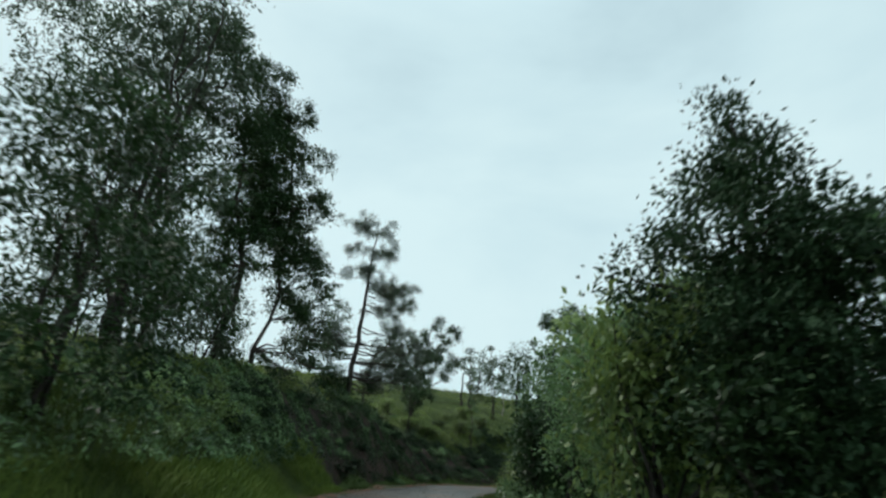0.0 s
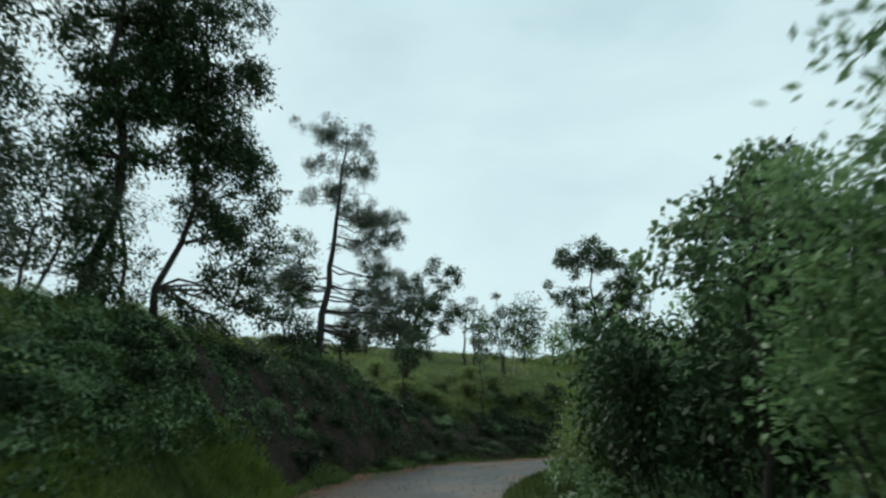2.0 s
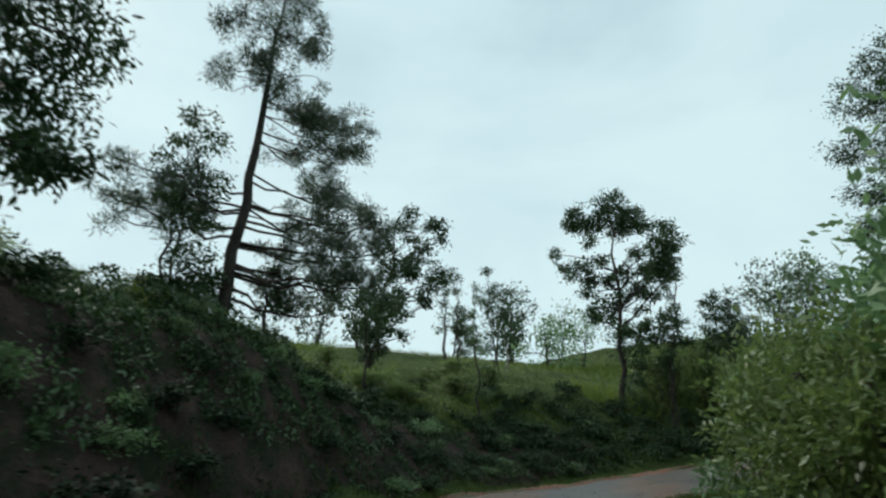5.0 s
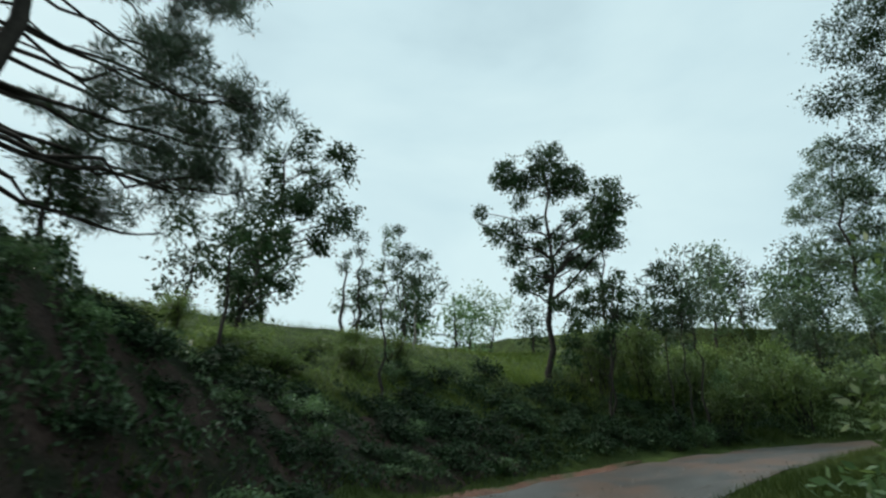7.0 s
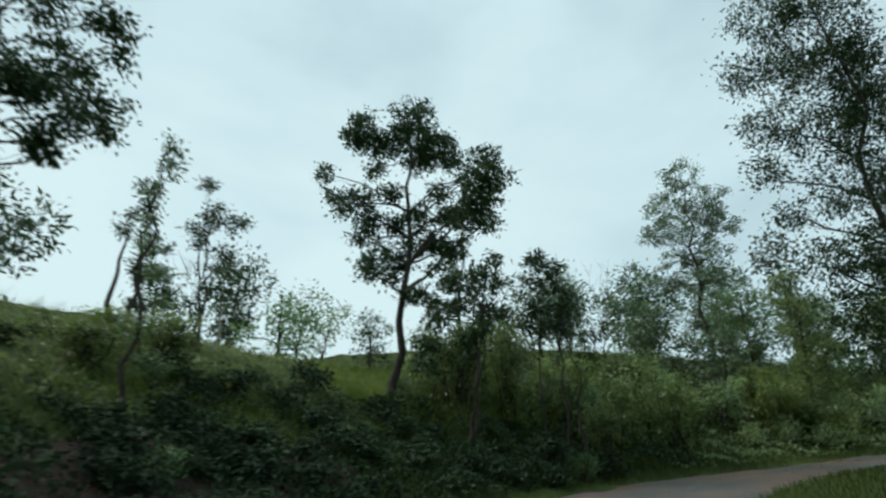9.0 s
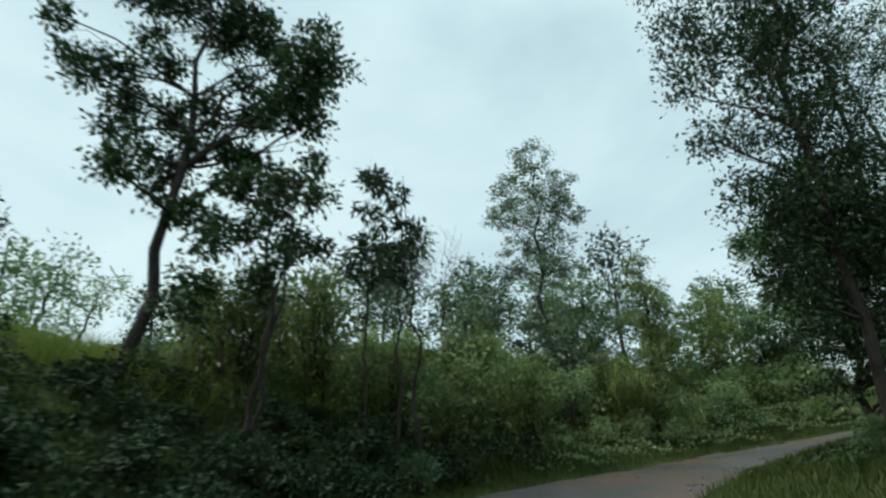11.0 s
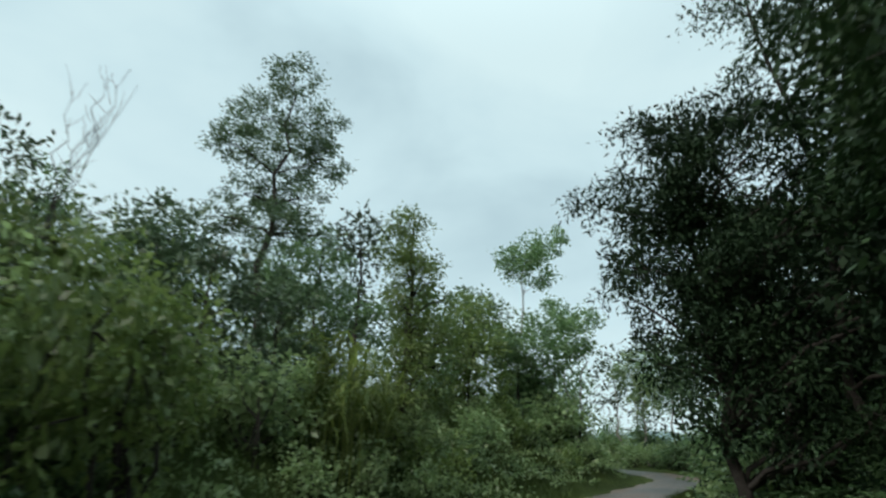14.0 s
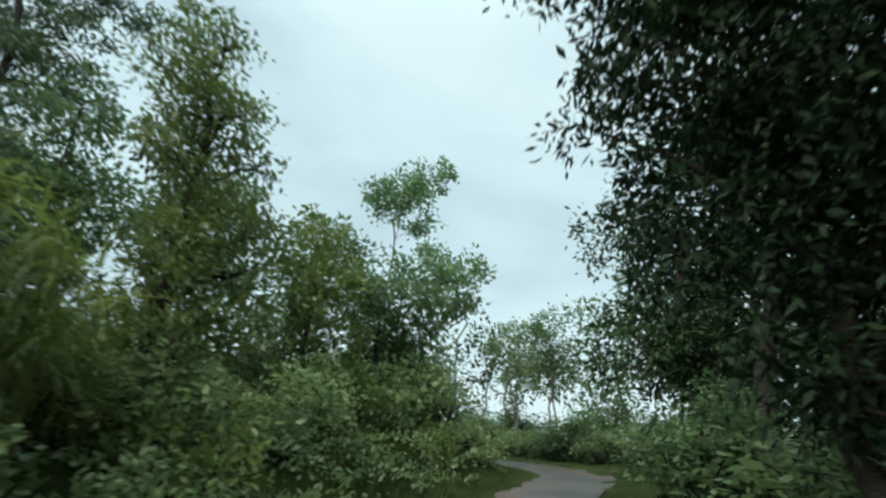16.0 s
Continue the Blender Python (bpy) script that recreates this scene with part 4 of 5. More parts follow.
tree("feathery_tree", "tall feathery tree with fine dark foliage beside the road", 16.1, 32.2,
     [(dx, dy, up, r, r, r * 0.87) for dx, dy, up, r in [
         (-1.2, 0.9, 11.6, 0.9), (-0.2, 0, 12.6, 1.1), (-1.5, 1.4, 9.8, 0.7), (0.2, 0.3, 11, 1.2), (-1.3, 1.5, 8.2, 0.6), (-1.6, 1.6, 6.8, 0.5), (0, 0.4, 9.4, 1.3), (0.8, 0, 7.8, 1), (-1.5, 1.4, 5.6, 0.45), (-0.6, 0.6, 7.8, 0.8),
         (-0.2, 0.4, 6.3, 0.9), (0.3, 0.2, 4.8, 0.9), (0.9, -0.4, 6.2, 0.9), (1, -0.2, 9.6, 1.1), (-0.7, 0.5, 4.6, 0.6), (0.1, 0.1, 3.3, 0.9), (0.9, -0.3, 4, 1), (-1.2, 1.1, 4.3, 0.6), (-1, 0.9, 3.3, 0.65), (-0.9, 0.8, 2.4, 0.6)]],
     0.1, LEAF_DARK, BARK, 52, per_area=18, per_clump=58, clump_r=0.32, length=0.108, width=0.048, twigs=0.4, inner=0.3)
tree("feathery_tree", "feathery tree with fine dark foliage behind a taller one", 17.9, 31.6,
     [(-0.3, 0.4, 7.4, 0.7, 0.7, 0.6), (-0.7, 0.2, 8.6, 0.8, 0.8, 0.7), (0.5, 0.2, 8.9, 0.8, 0.8, 0.7), (0.6, -0.4, 7.0, 0.9, 0.9, 0.8), (-0.5, 0.2, 5.8, 0.8, 0.8, 0.7), (0.4, 0.0, 10.1, 0.9, 0.9, 0.8), (0.0, -0.4, 4.4, 0.9, 0.9, 0.8)],
     0.1, LEAF_DARK, BARK, 66, per_area=9, per_clump=44, clump_r=0.3, length=0.09, width=0.038, twigs=0.6)
for k, (x, y, size) in enumerate([(20.6, 41.2, 0.6), (24.6, 42.0, 0.7), (28.4, 39.6, 0.9), (30.8, 38.0, 0.95), (32.8, 36.4, 0.9), (28.0, 42.6, 1.1)]):
    rows = [(0.1, 4.4 * size, 0.7 * size), (-0.7, 3.6 * size, 0.8 * size), (0.7, 3.5 * size, 0.8 * size), (0.0, 2.6 * size, 1.0 * size), (-0.6, 1.7 * size, 0.9 * size), (0.7, 1.6 * size, 0.9 * size)]
    tree("scrub_tree", "bushy small tree in the roadside scrub", x, y, facing(65, rows, 50 + k), 0.07, (LEAF_SAGE, LEAF_SAGE, LEAF_MID, LEAF_OLIVE, LEAF_MID, LEAF_MID)[k], BARK, 120 + k, group="small trees in the roadside scrub", **MIDLEAF)
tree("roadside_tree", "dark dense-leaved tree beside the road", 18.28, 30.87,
     facing(95, [(0.3, 4.6, 0.8), (-0.8, 4.2, 0.9), (0.9, 4.0, 1.1), (-0.2, 3.0, 1.3), (0.4, 1.7, 1.3)], 33, 0.5, 1), 0.16, LEAF_SHADED, BARK, 53, inner=0.6,
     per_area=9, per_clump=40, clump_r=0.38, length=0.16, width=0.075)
tree("roadside_tree", "tall dark tree with a high open crown above the roadside scrub", 20.8, 31.0,
     facing(112.8, [(0.83, 8.7, 0.66), (0.12, 8.5, 0.57), (1.4, 8.05, 0.62), (0.7, 9.35, 0.68), (1.15, 7.4, 0.4), (0.22, 9.5, 0.58), (-1.37, 10.0, 0.5), (-1.76, 10.8, 0.5), (-1.06, 9.0, 0.4), (-0.5, 9.5, 0.5), (-0.44, 8.2, 0.36), (0.9, 10.6, 0.8), (-0.3, 11.0, 0.8),
                    (0.5, 4.1, 0.6), (0.14, 4.5, 0.58), (0.2, 2.75, 0.7), (1.2, 3.4, 0.8), (1.4, 4.8, 0.7), (1.0, 2.0, 0.8), (0.0, 1.4, 0.7)], 34, 0.5), 0.09, LEAF_DARK, BARK, 54, per_area=18, per_clump=34, clump_r=0.3, length=0.11, width=0.045, shell=0.15)
tree("roadside_tree", "dark dense-leaved tree among the roadside scrub", 30.84, 28.8,
     facing(100, [(0, 7.6, 1.3), (-1.2, 6.2, 1.3), (1.1, 5.8, 1.3), (0, 4.0, 1.6), (-1.2, 2.6, 1.4), (1.2, 2.2, 1.4)], 35, 0.5, 1), 0.2, LEAF_DARK, BARK, 55, **BIG)
tree("slim_tree", "slim pale-stemmed tree at the bend of the road", 41.06, 29.5,
     facing(100, [(0.0, 5.2, 0.7), (-0.5, 4.2, 0.8), (0.6, 4.0, 0.7), (0.2, 3.0, 0.8)], 36), 0.06, LEAF_MID, BARK_PALE, 56, **MIDLEAF)
tree("slim_tree", "slim pale-stemmed tree at the bend of the road", 43.27, 30.5,
     facing(100, [(0.0, 5.6, 0.7), (-0.5, 4.6, 0.8), (0.7, 4.2, 0.8), (0.2, 3.2, 0.9)], 37), 0.06, LEAF_LIGHT, BARK_PALE, 57, **MIDLEAF)
for k, (x, y) in enumerate([(45.75, 31.45), (48.34, 33.77), (49.84, 29.85), (51.94, 35.52), (46.82, 27.71), (54.93, 37.59), (56.18, 33.37)]):
    rng = np.random.default_rng(300 + k)
    rows = [(rng.normal(0, 0.3), 5.6, 0.8), (-0.7, 4.6, 0.9), (0.7, 4.2, 0.9), (0.1, 3.2, 1.0)]
    tree("slim_tree", "slim pale-stemmed tree beyond the bend", x, y, facing(90, rows, k), 0.07, LEAF_MID if k % 2 else LEAF_GREY, BARK_PALE, 80 + k, group="slim trees beyond the bend", **FAR)
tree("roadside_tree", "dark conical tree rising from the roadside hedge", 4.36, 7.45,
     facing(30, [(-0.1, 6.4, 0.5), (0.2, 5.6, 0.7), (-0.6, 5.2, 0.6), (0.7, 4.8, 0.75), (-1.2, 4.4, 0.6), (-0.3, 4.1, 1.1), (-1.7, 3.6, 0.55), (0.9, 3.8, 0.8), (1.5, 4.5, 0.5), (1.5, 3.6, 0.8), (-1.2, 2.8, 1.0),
                 (0.25, 2.8, 1.2), (1.2, 2.4, 1.1), (-1.5, 1.8, 0.9), (-0.3, 1.6, 1.2), (0.9, 1.3, 1.1)], 38, 0.35, 1), 0.12, LEAF_SHADED, BARK, 58,
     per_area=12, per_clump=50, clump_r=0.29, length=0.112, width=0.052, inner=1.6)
tree("roadside_tree", "leafy dark-green tree behind the hedge", 5.2, 16.8,
     facing(30, [(0, 4.8, 0.6), (-0.7, 4.4, 0.6), (0.9, 4.5, 0.7), (0, 3.7, 0.9), (-0.6, 2.8, 1.0), (0.9, 2.5, 1.0)], 39, 0.5, 1), 0.12, LEAF_DARK, BARK, 59,
     per_area=9, per_clump=45, clump_r=0.34, length=0.17, width=0.08, inner=0.4)
tree("roadside_tree", "young tree with large heart-shaped leaves leaning from the hedge", 3.0, 14.7,
     facing(37, [(-0.6, 3.2, 0.26), (-0.4, 3.7, 0.28), (-0.15, 3.4, 0.36), (0.3, 4.0, 0.36), (0.6, 3.7, 0.42), (0.9, 4.2, 0.32), (0.2, 3.0, 0.45), (0.6, 4.4, 0.22)], 49, 0.4), 0.05, LEAF_MID, BARK, 70,
     per_area=32, per_clump=22, clump_r=0.2, length=0.115, width=0.085, droop=0.8)
tree("roadside_tree", "leafy light-green tree behind the hedge", 7.88, 22.28,
     facing(35, [(0, 5.0, 0.9), (-0.9, 4.2, 0.9), (0.9, 4.0, 1.0), (0, 3.0, 1.3), (-0.8, 1.9, 1.2), (0.9, 1.6, 1.2)], 40, 0.5, 1), 0.12, LEAF_MID, BARK, 60, inner=0.4,
     per_area=12, per_clump=45, clump_r=0.34, length=0.18, width=0.08)


tree("roadside_tree", "low mid-green tree beside a conical one in the hedge", 6.4, 6.6,
     facing(45, [(0.0, 3.9, 0.8), (-0.8, 3.2, 0.9), (0.8, 3.1, 1.0), (0.0, 2.2, 1.2), (0.8, 1.4, 1.1)], 46, 0.5), 0.1, LEAF_MID, BARK, 67, **MIDLEAF)
tree("roadside_tree", "leafy mid-green tree close behind the hedge", 4.3, 11.4,
     facing(30, [(0.5, 4.6, 0.6), (-0.2, 4.0, 0.65), (1.0, 4.0, 0.8), (-0.9, 3.2, 0.7), (0.2, 3.1, 0.9), (1.0, 2.8, 1.0), (-0.9, 2.2, 0.8), (0.2, 1.8, 1.0)], 48, 0.4), 0.09, LEAF_MID, BARK, 69, inner=0.6,
     per_area=12, per_clump=45, clump_r=0.3, length=0.16, width=0.075)
tree("sapling", "young shoot with long compound leaves above the hedge", 2.77, 9.38,
     [(-0.75, -0.15, 3.35, 0.24, 0.24, 0.14), (-0.5, 0.0, 3.6, 0.22, 0.22, 0.14), (-0.9, 0.1, 3.1, 0.2, 0.2, 0.12), (-0.3, 0.1, 3.2, 0.2, 0.2, 0.14)], 0.03, LEAF_LIGHT, BARK, 63, twigs=1.0,
     per_area=50, per_clump=14, clump_r=0.1, length=0.2, width=0.06, droop=0.5)

# ---- bushes ----
def bush_kind(name, label, leaf, seed, lobes, group, **crown):
    rng = np.random.default_rng(seed)
    root = tagged(new(name), label, "bush", group)
    cm, at, own = crown_mesh("foliage", rng, lobes, leaf, **crown)
    for k, lobe in enumerate(lobes):
        c = np.array(lobe[:3])
        stem = [bough(rng, np.r_[rng.normal(0, 0.12, 2), -0.1], c, 0.03, 0.012, n=5, sides=4)]
        spots = at[own == k]
        for spot in spots[rng.random(len(spots)) < 0.25]:
            stem.append(bough(rng, c, spot, 0.012, 0.004, n=3, sides=3))
        put("stem", mesh_of("stem", *join(stem), BARK, True), root)
    put("foliage", cm, root)
    return root


def mound(seed, n, wide, tall):
    rng = np.random.default_rng(seed)
    out = []
    for k in range(n):
        a, r = rng.uniform(0, 6.28), wide * rng.uniform(0.05, 0.65)
        size = rng.uniform(0.32, 0.5)
        out.append((r * math.cos(a), r * math.sin(a), tall * rng.uniform(0.3, 0.8), wide * size, wide * size, tall * rng.uniform(0.26, 0.36)))
    return out


DARK_BUSH = dict(per_area=14, per_clump=18, clump_r=0.26, length=0.135, width=0.064, inner=0.4)
BANK_BUSH = dict(per_area=18, per_clump=20, clump_r=0.25, length=0.12, width=0.056, inner=0.4)
# the first two kinds carry the bank's shade in their leaf colour
KINDS = [bush_kind("bank_bush", "dense dark-green bush on the bank", LEAF_SHADED, 90, mound(1, 6, 0.95, 1.25), "bushes on the bank", **DARK_BUSH),
         bush_kind("bank_bush", "dense dark-green bush on the bank", LEAF_SHADED, 91, mound(2, 7, 1.0, 1.1), "bushes on the bank", **DARK_BUSH),
         bush_kind("bank_bush", "loose mid-green bush on the bank", LEAF_MID, 92, mound(3, 6, 0.9, 1.4), "bushes on the bank", **BANK_BUSH),
         bush_kind("bank_bush", "olive-green bush on the bank", LEAF_OLIVE, 93, mound(4, 6, 0.9, 1.2), "bushes on the bank", **BANK_BUSH),
         bush_kind("bank_bush", "bright-green leafy bush on the bank", LEAF_LIGHT, 94, mound(5, 6, 0.85, 1.2), "bushes on the bank", **BANK_BUSH),
         bush_kind("bank_bush", "fine-leaved yellow-green bush on the bank", LEAF_OLIVE, 98, mound(6, 8, 0.95, 1.7), "bushes on the bank", per_area=20, per_clump=28, clump_r=0.23, length=0.095, width=0.043, inner=0.4)]
GROWTH = [(0.78, 0.5), (0.65, 0.48), (0.62, 0.45), (0.97, 0.9), (0.83, 0.75), (1.06, 1.07), (0.95, 0.9), (1.09, 1.06), (1.1, 1.04), (1.0, 1.0), (1.2, 1.44)]   # width and height of each kind
used = set()


def plant(kind, x, y, turn, size, tall=1.0):
    wide, high = GROWTH[kind]
    m = pose(x, y, ground_at(x, y) - 0.03, 0, 0, turn)
    scale = (size * wide, size * wide, size * tall * high)
    if kind in used:
        first = KINDS[kind].scale
        return copy_thing(KINDS[kind], m @ Matrix.Diagonal((scale[0] / first.x, scale[1] / first.y, scale[2] / first.z, 1)))
    used.add(kind)
    KINDS[kind].matrix_basis = m @ Matrix.Diagonal((*scale, 1))
    return KINDS[kind]


spots = []
rng = np.random.default_rng(500)
for s in np.arange(1.5, 66, 1.15):
    for u0, size, tall in ((1.7, 0.85, 0.95), (3.1, 1.0, 1.05), (4.9, 1.0, 1.0)):
        open_field = 15 < s < 39
        if rng.random() < 0.1 or (open_field and u0 > 4 and rng.random() < (0.8 if s < 29 else 0.25)):
            continue
        if open_field:
            size, tall = size * 0.85, tall * 0.85
        d = edge_left(s) + u0 + rng.normal(0, 0.3) + (0.6 if s < 15 else 0)
        if s < 17:
            size, tall = size * (0.6 if u0 < 2 else 0.85), tall * 0.75
        x, y = along(s + rng.normal(0, 0.35), d)
        late = s > 42
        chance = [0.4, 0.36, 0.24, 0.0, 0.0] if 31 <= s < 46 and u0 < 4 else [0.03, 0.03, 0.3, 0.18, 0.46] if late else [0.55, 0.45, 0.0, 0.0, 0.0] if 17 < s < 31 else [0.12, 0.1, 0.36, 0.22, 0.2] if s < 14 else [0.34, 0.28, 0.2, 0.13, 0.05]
        if u0 < 4 and 17 < s < 36 and rng.random() < (0.3 if s < 31 else 0.15):
            continue
        spots.append((int(rng.choice(5, p=chance)), x, y, rng.uniform(0, 360), size * rng.uniform(0.75, 1.2), tall * rng.uniform(0.85, 1.2) * (1.3 if 32 < s < 42 and 2 < u0 < 4 else 1.1 if late and u0 > 2 else 1.0)))
for s in np.arange(35.5, 46, 1.1):
    for u0 in (4.8, 6.4):
        x, y = along(s + rng.normal(0, 0.3), edge_left(s) + u0 + rng.normal(0, 0.4))
        spots.append((int(rng.choice([0, 1, 2, 5], p=[0.4, 0.35, 0.25, 0] if s < 39.2 else [0.15, 0.15, 0.2, 0.5])), x, y, rng.uniform(0, 360), rng.uniform(0.85, 1.2) * (1.2 if s > 39 else 1.0), rng.uniform(0.9, 1.2) * (1.25 if s > 39 else 1.0)))
for s in np.arange(26.0, 37.0, 1.15):
    for u0 in (1.6, 2.7, 4.2):
        x, y = along(s + rng.normal(0, 0.3), edge_left(s) + u0 + rng.normal(0, 0.3))
        spots.append((int(rng.choice([0, 1, 2], p=[0.5, 0.42, 0.08])), x, y, rng.uniform(0, 360), rng.uniform(0.75, 1.1), rng.uniform(0.6, 0.9) * (1.6 if s > 32.5 and u0 > 2 else 1.0)))
for x, y, kind, size, tall in [(11.2, 38.7, 1, 1.1, 1.1), (12.3, 38.8, 2, 1.1, 1.1), (11.6, 39.5, 0, 1.2, 1.3), (13.2, 38.9, 0, 1.0, 1.1), (10.3, 39.2, 1, 1.1, 1.1), (14.1, 39.4, 5, 1.1, 0.95)]:
    spots.append((kind, x, y, x * 97 % 360, size, tall))
for s in np.arange(9.0, 24.0, 1.1):
    for u0 in (1.3, 2.8):
        x, y = along(s + rng.normal(0, 0.3), edge_left(s) + u0 + rng.normal(0, 0.25))
        spots.append((int(rng.choice([0, 1, 2, 3], p=[0.3, 0.3, 0.28, 0.12] if s > 15 else [0.1, 0.1, 0.55, 0.25])), x, y, rng.uniform(0, 360), rng.uniform(0.7, 1.0), rng.uniform(0.55, 0.85)))
for s in np.arange(13.0, 32.0, 1.25):
    for u0 in (1.0, 2.1, 3.2):
        x, y = along(s + rng.normal(0, 0.35), edge_left(s) + u0 + rng.normal(0, 0.3))
        spots.append((int(rng.choice([0, 1, 2], p=[0.3, 0.25, 0.45])), x, y, rng.uniform(0, 360), rng.uniform(0.7, 1.15), rng.uniform(0.6, 1.0)))
for s in np.arange(34.0, 41.0, 1.1):
    for u0 in (1.7, 2.6, 3.7):
        x, y = along(s + rng.normal(0, 0.3), edge_left(s) + u0 + rng.normal(0, 0.25))
        spots.append((int(rng.choice([0, 1])), x, y, rng.uniform(0, 360), rng.uniform(0.85, 1.15), rng.uniform(0.8, 1.1)))
for s in np.arange(22.0, 38.0, 1.35):
    for u0 in (6.2, 7.8, 9.6):
        x, y = along(s + rng.normal(0, 0.4), edge_left(s) + u0 + rng.normal(0, 0.4))
        spots.append((int(rng.choice([0, 2, 3, 5], p=[0.2, 0.15, 0.35, 0.3])), x, y, rng.uniform(0, 360), rng.uniform(0.8, 1.3), rng.uniform(0.35, 0.55)))
for k in range(10):
    f = k / 9
    for back, kind in ((0.0, (5, 3, 5)[k % 3]), (1.7, (3, 5, 2, 5)[k % 4])):
        x, y = 11.4 + 6.4 * f - 0.35 * back, 45.7 - 4.8 * f - 0.94 * back
        spots.append((kind, x, y, k * 77 % 360, 1.0 + 0.12 * math.sin(k * 2.3), (1.15 + 1.7 * f) / (2.0 if kind == 5 else 1.35 if kind == 3 else 0.8) * (1.0 + 0.15 * math.sin(k * 4.1))))
for spot in spots:
    here, off = (float(v[0]) for v in locate(np.array([spot[1]]), np.array([spot[2]])))
    if not (2 < here < 23 and off - edge_left(here) < 1.75):      # the grass verge stays clear
        plant(*spot)

# the hedge on the inner side
HEDGE = dict(per_area=9.5, per_clump=18, clump_r=0.3, length=0.145, width=0.065, inner=0.9)
KINDS += [bush_kind("hedge_bush", "tall dense dark-green hedge bush beside the road", LEAF_DARK, 95, mound(11, 9, 1.25, 2.9), "hedge along the inner side of the road", **HEDGE),
          bush_kind("hedge_bush", "tall leafy mid-green hedge bush beside the road", LEAF_MID, 96, mound(12, 9, 1.25, 2.7), "hedge along the inner side of the road", **HEDGE),
          bush_kind("hedge_bush", "low light-green hedge bush beside the road", LEAF_LIGHT, 97, mound(13, 8, 1.1, 1.7), "hedge along the inner side of the road", **{**HEDGE, "inner": 0.3}),
          bush_kind("hedge_bush", "tall fine-leaved mid-green hedge bush beside the road", LEAF_MID, 99, mound(12, 11, 1.25, 3.5), "hedge along the inner side of the road", per_area=16, per_clump=40, clump_r=0.28, length=0.095, width=0.045, droop=0.1, inner=0.9),
          bush_kind("hedge_bush", "low fine-leaved yellow-green hedge bush beside the road", LEAF_OLIVE, 100, mound(13, 8, 1.1, 1.7), "hedge along the inner side of the road", per_area=17, per_clump=38, clump_r=0.26, length=0.095, width=0.042, droop=0.1, inner=0.5)]
for s in np.arange(36, 72, 1.7):
    d = edge_left(s) + 3.2 + 0.7 * math.sin(s * 2.1)
    x, y = along(s, d)
    plant(6 if s < 46 else 7 if s > 60 and math.sin(s * 5.3) > 0.3 else 8, x, y, s * 131 % 360, 0.95 + 0.15 * math.sin(s * 3.3), (0.2 if s < 46 else 0.85) + 0.12 * math.sin(s * 4.1))
# kind, metres along the road, metres off its edge, size, tallness
HEDGE_EARLY = [(6, 3.3, 3.0, 1.0, 0.75), (6, 6.5, 2.2, 1.0, 0.9), (10, 7.6, 1.7, 1.2, 1.2), (9, 9.0, 2.0, 1.0, 1.0), (9, 10.5, 2.1, 1.05, 1.03), (9, 12.2, 2.1, 1.0, 1.0), (6, 14.1, 2.4, 1.0, 0.95), (6, 15.3, 2.5, 1.0, 1.0), (6, 16.6, 2.0, 1.0, 1.1), (6, 18.3, 2.0, 1.05, 1.15),
               (6, 20.0, 2.3, 1.1, 1.1), (10, 21.1, 2.0, 0.8, 0.6)]
HEDGE_BEND = [(6, 22.5, 6.4, 1.4, 1.2), (10, 22.6, 2.3, 0.9, 0.75), (7, 23.4, 3.4, 1.2, 1.2), (10, 23.9, 2.4, 1.0, 0.95), (10, 25.4, 2.6, 0.95, 0.8), (10, 26.0, 2.3, 1.0, 0.85), (7, 26.2, 4.2, 1.2, 1.1), (6, 26.8, 7.2, 1.4, 1.2), (10, 27.2, 2.5, 1.1, 0.9),
              (7, 27.4, 3.9, 1.1, 1.1), (10, 28.4, 3.4, 0.9, 0.8), (6, 28.9, 4.8, 1.0, 0.6), (6, 31.5, 7.5, 1.4, 1.2), (6, 32.8, 4.6, 1.0, 0.5)]
HEDGE_LATE = [(6, 36.4, 5.2, 1.0, 0.5), (6, 37.5, 7.0, 1.4, 1.0), (6, 39.7, 4.8, 1.0, 0.5), (6, 39.8, 8.8, 1.5, 1.0), (6, 42.0, 6.5, 1.3, 0.8), (6, 43.1, 4.4, 1.0, 0.45), (6, 44.0, 8.6, 1.5, 1.0), (6, 45.9, 6.0, 1.2, 0.8), (6, 47.5, 5.2, 1.2, 0.8),
              (9, 48.0, 2.4, 0.7, 0.35), (6, 48.5, 8.4, 1.5, 1.0), (6, 49.5, 4.6, 1.2, 0.8), (6, 50.1, 2.1, 0.8, 0.35), (7, 51.5, 5.0, 1.2, 0.9), (6, 51.6, 8.0, 1.5, 1.0), (6, 52.1, 2.6, 0.9, 0.4)]
HEDGE_FAR = [(8 - int(k * 7) % 5 // 3, 53 + 1.7 * k, off + 0.4 * math.sin(k * 2.0), 0.95, tall) for k in range(15) for off, tall in ((1.9, 0.6), (4.4, 0.9))]
for kind, s, off, size, tall in HEDGE_EARLY + HEDGE_BEND + HEDGE_LATE + HEDGE_FAR:
    x, y = along(s, -edge_right(s) - off)
    plant(kind, x, y, (s * 97) % 360, size, tall)

for x, y, size in [(44.4, 32.2, 1.1), (46.2, 33.2, 1.2), (48.6, 34.6, 1.2), (50.2, 31.6, 1.3), (53.0, 34.4, 1.3), (42.6, 30.4, 1.0), (51.0, 36.2, 1.2), (39.4, 28.6, 1.1), (36.6, 27.6, 1.1), (55.5, 36.5, 1.3)]:
    plant(7 if int(x) % 2 else 8, x, y, x * 71 % 360, size, 0.6)


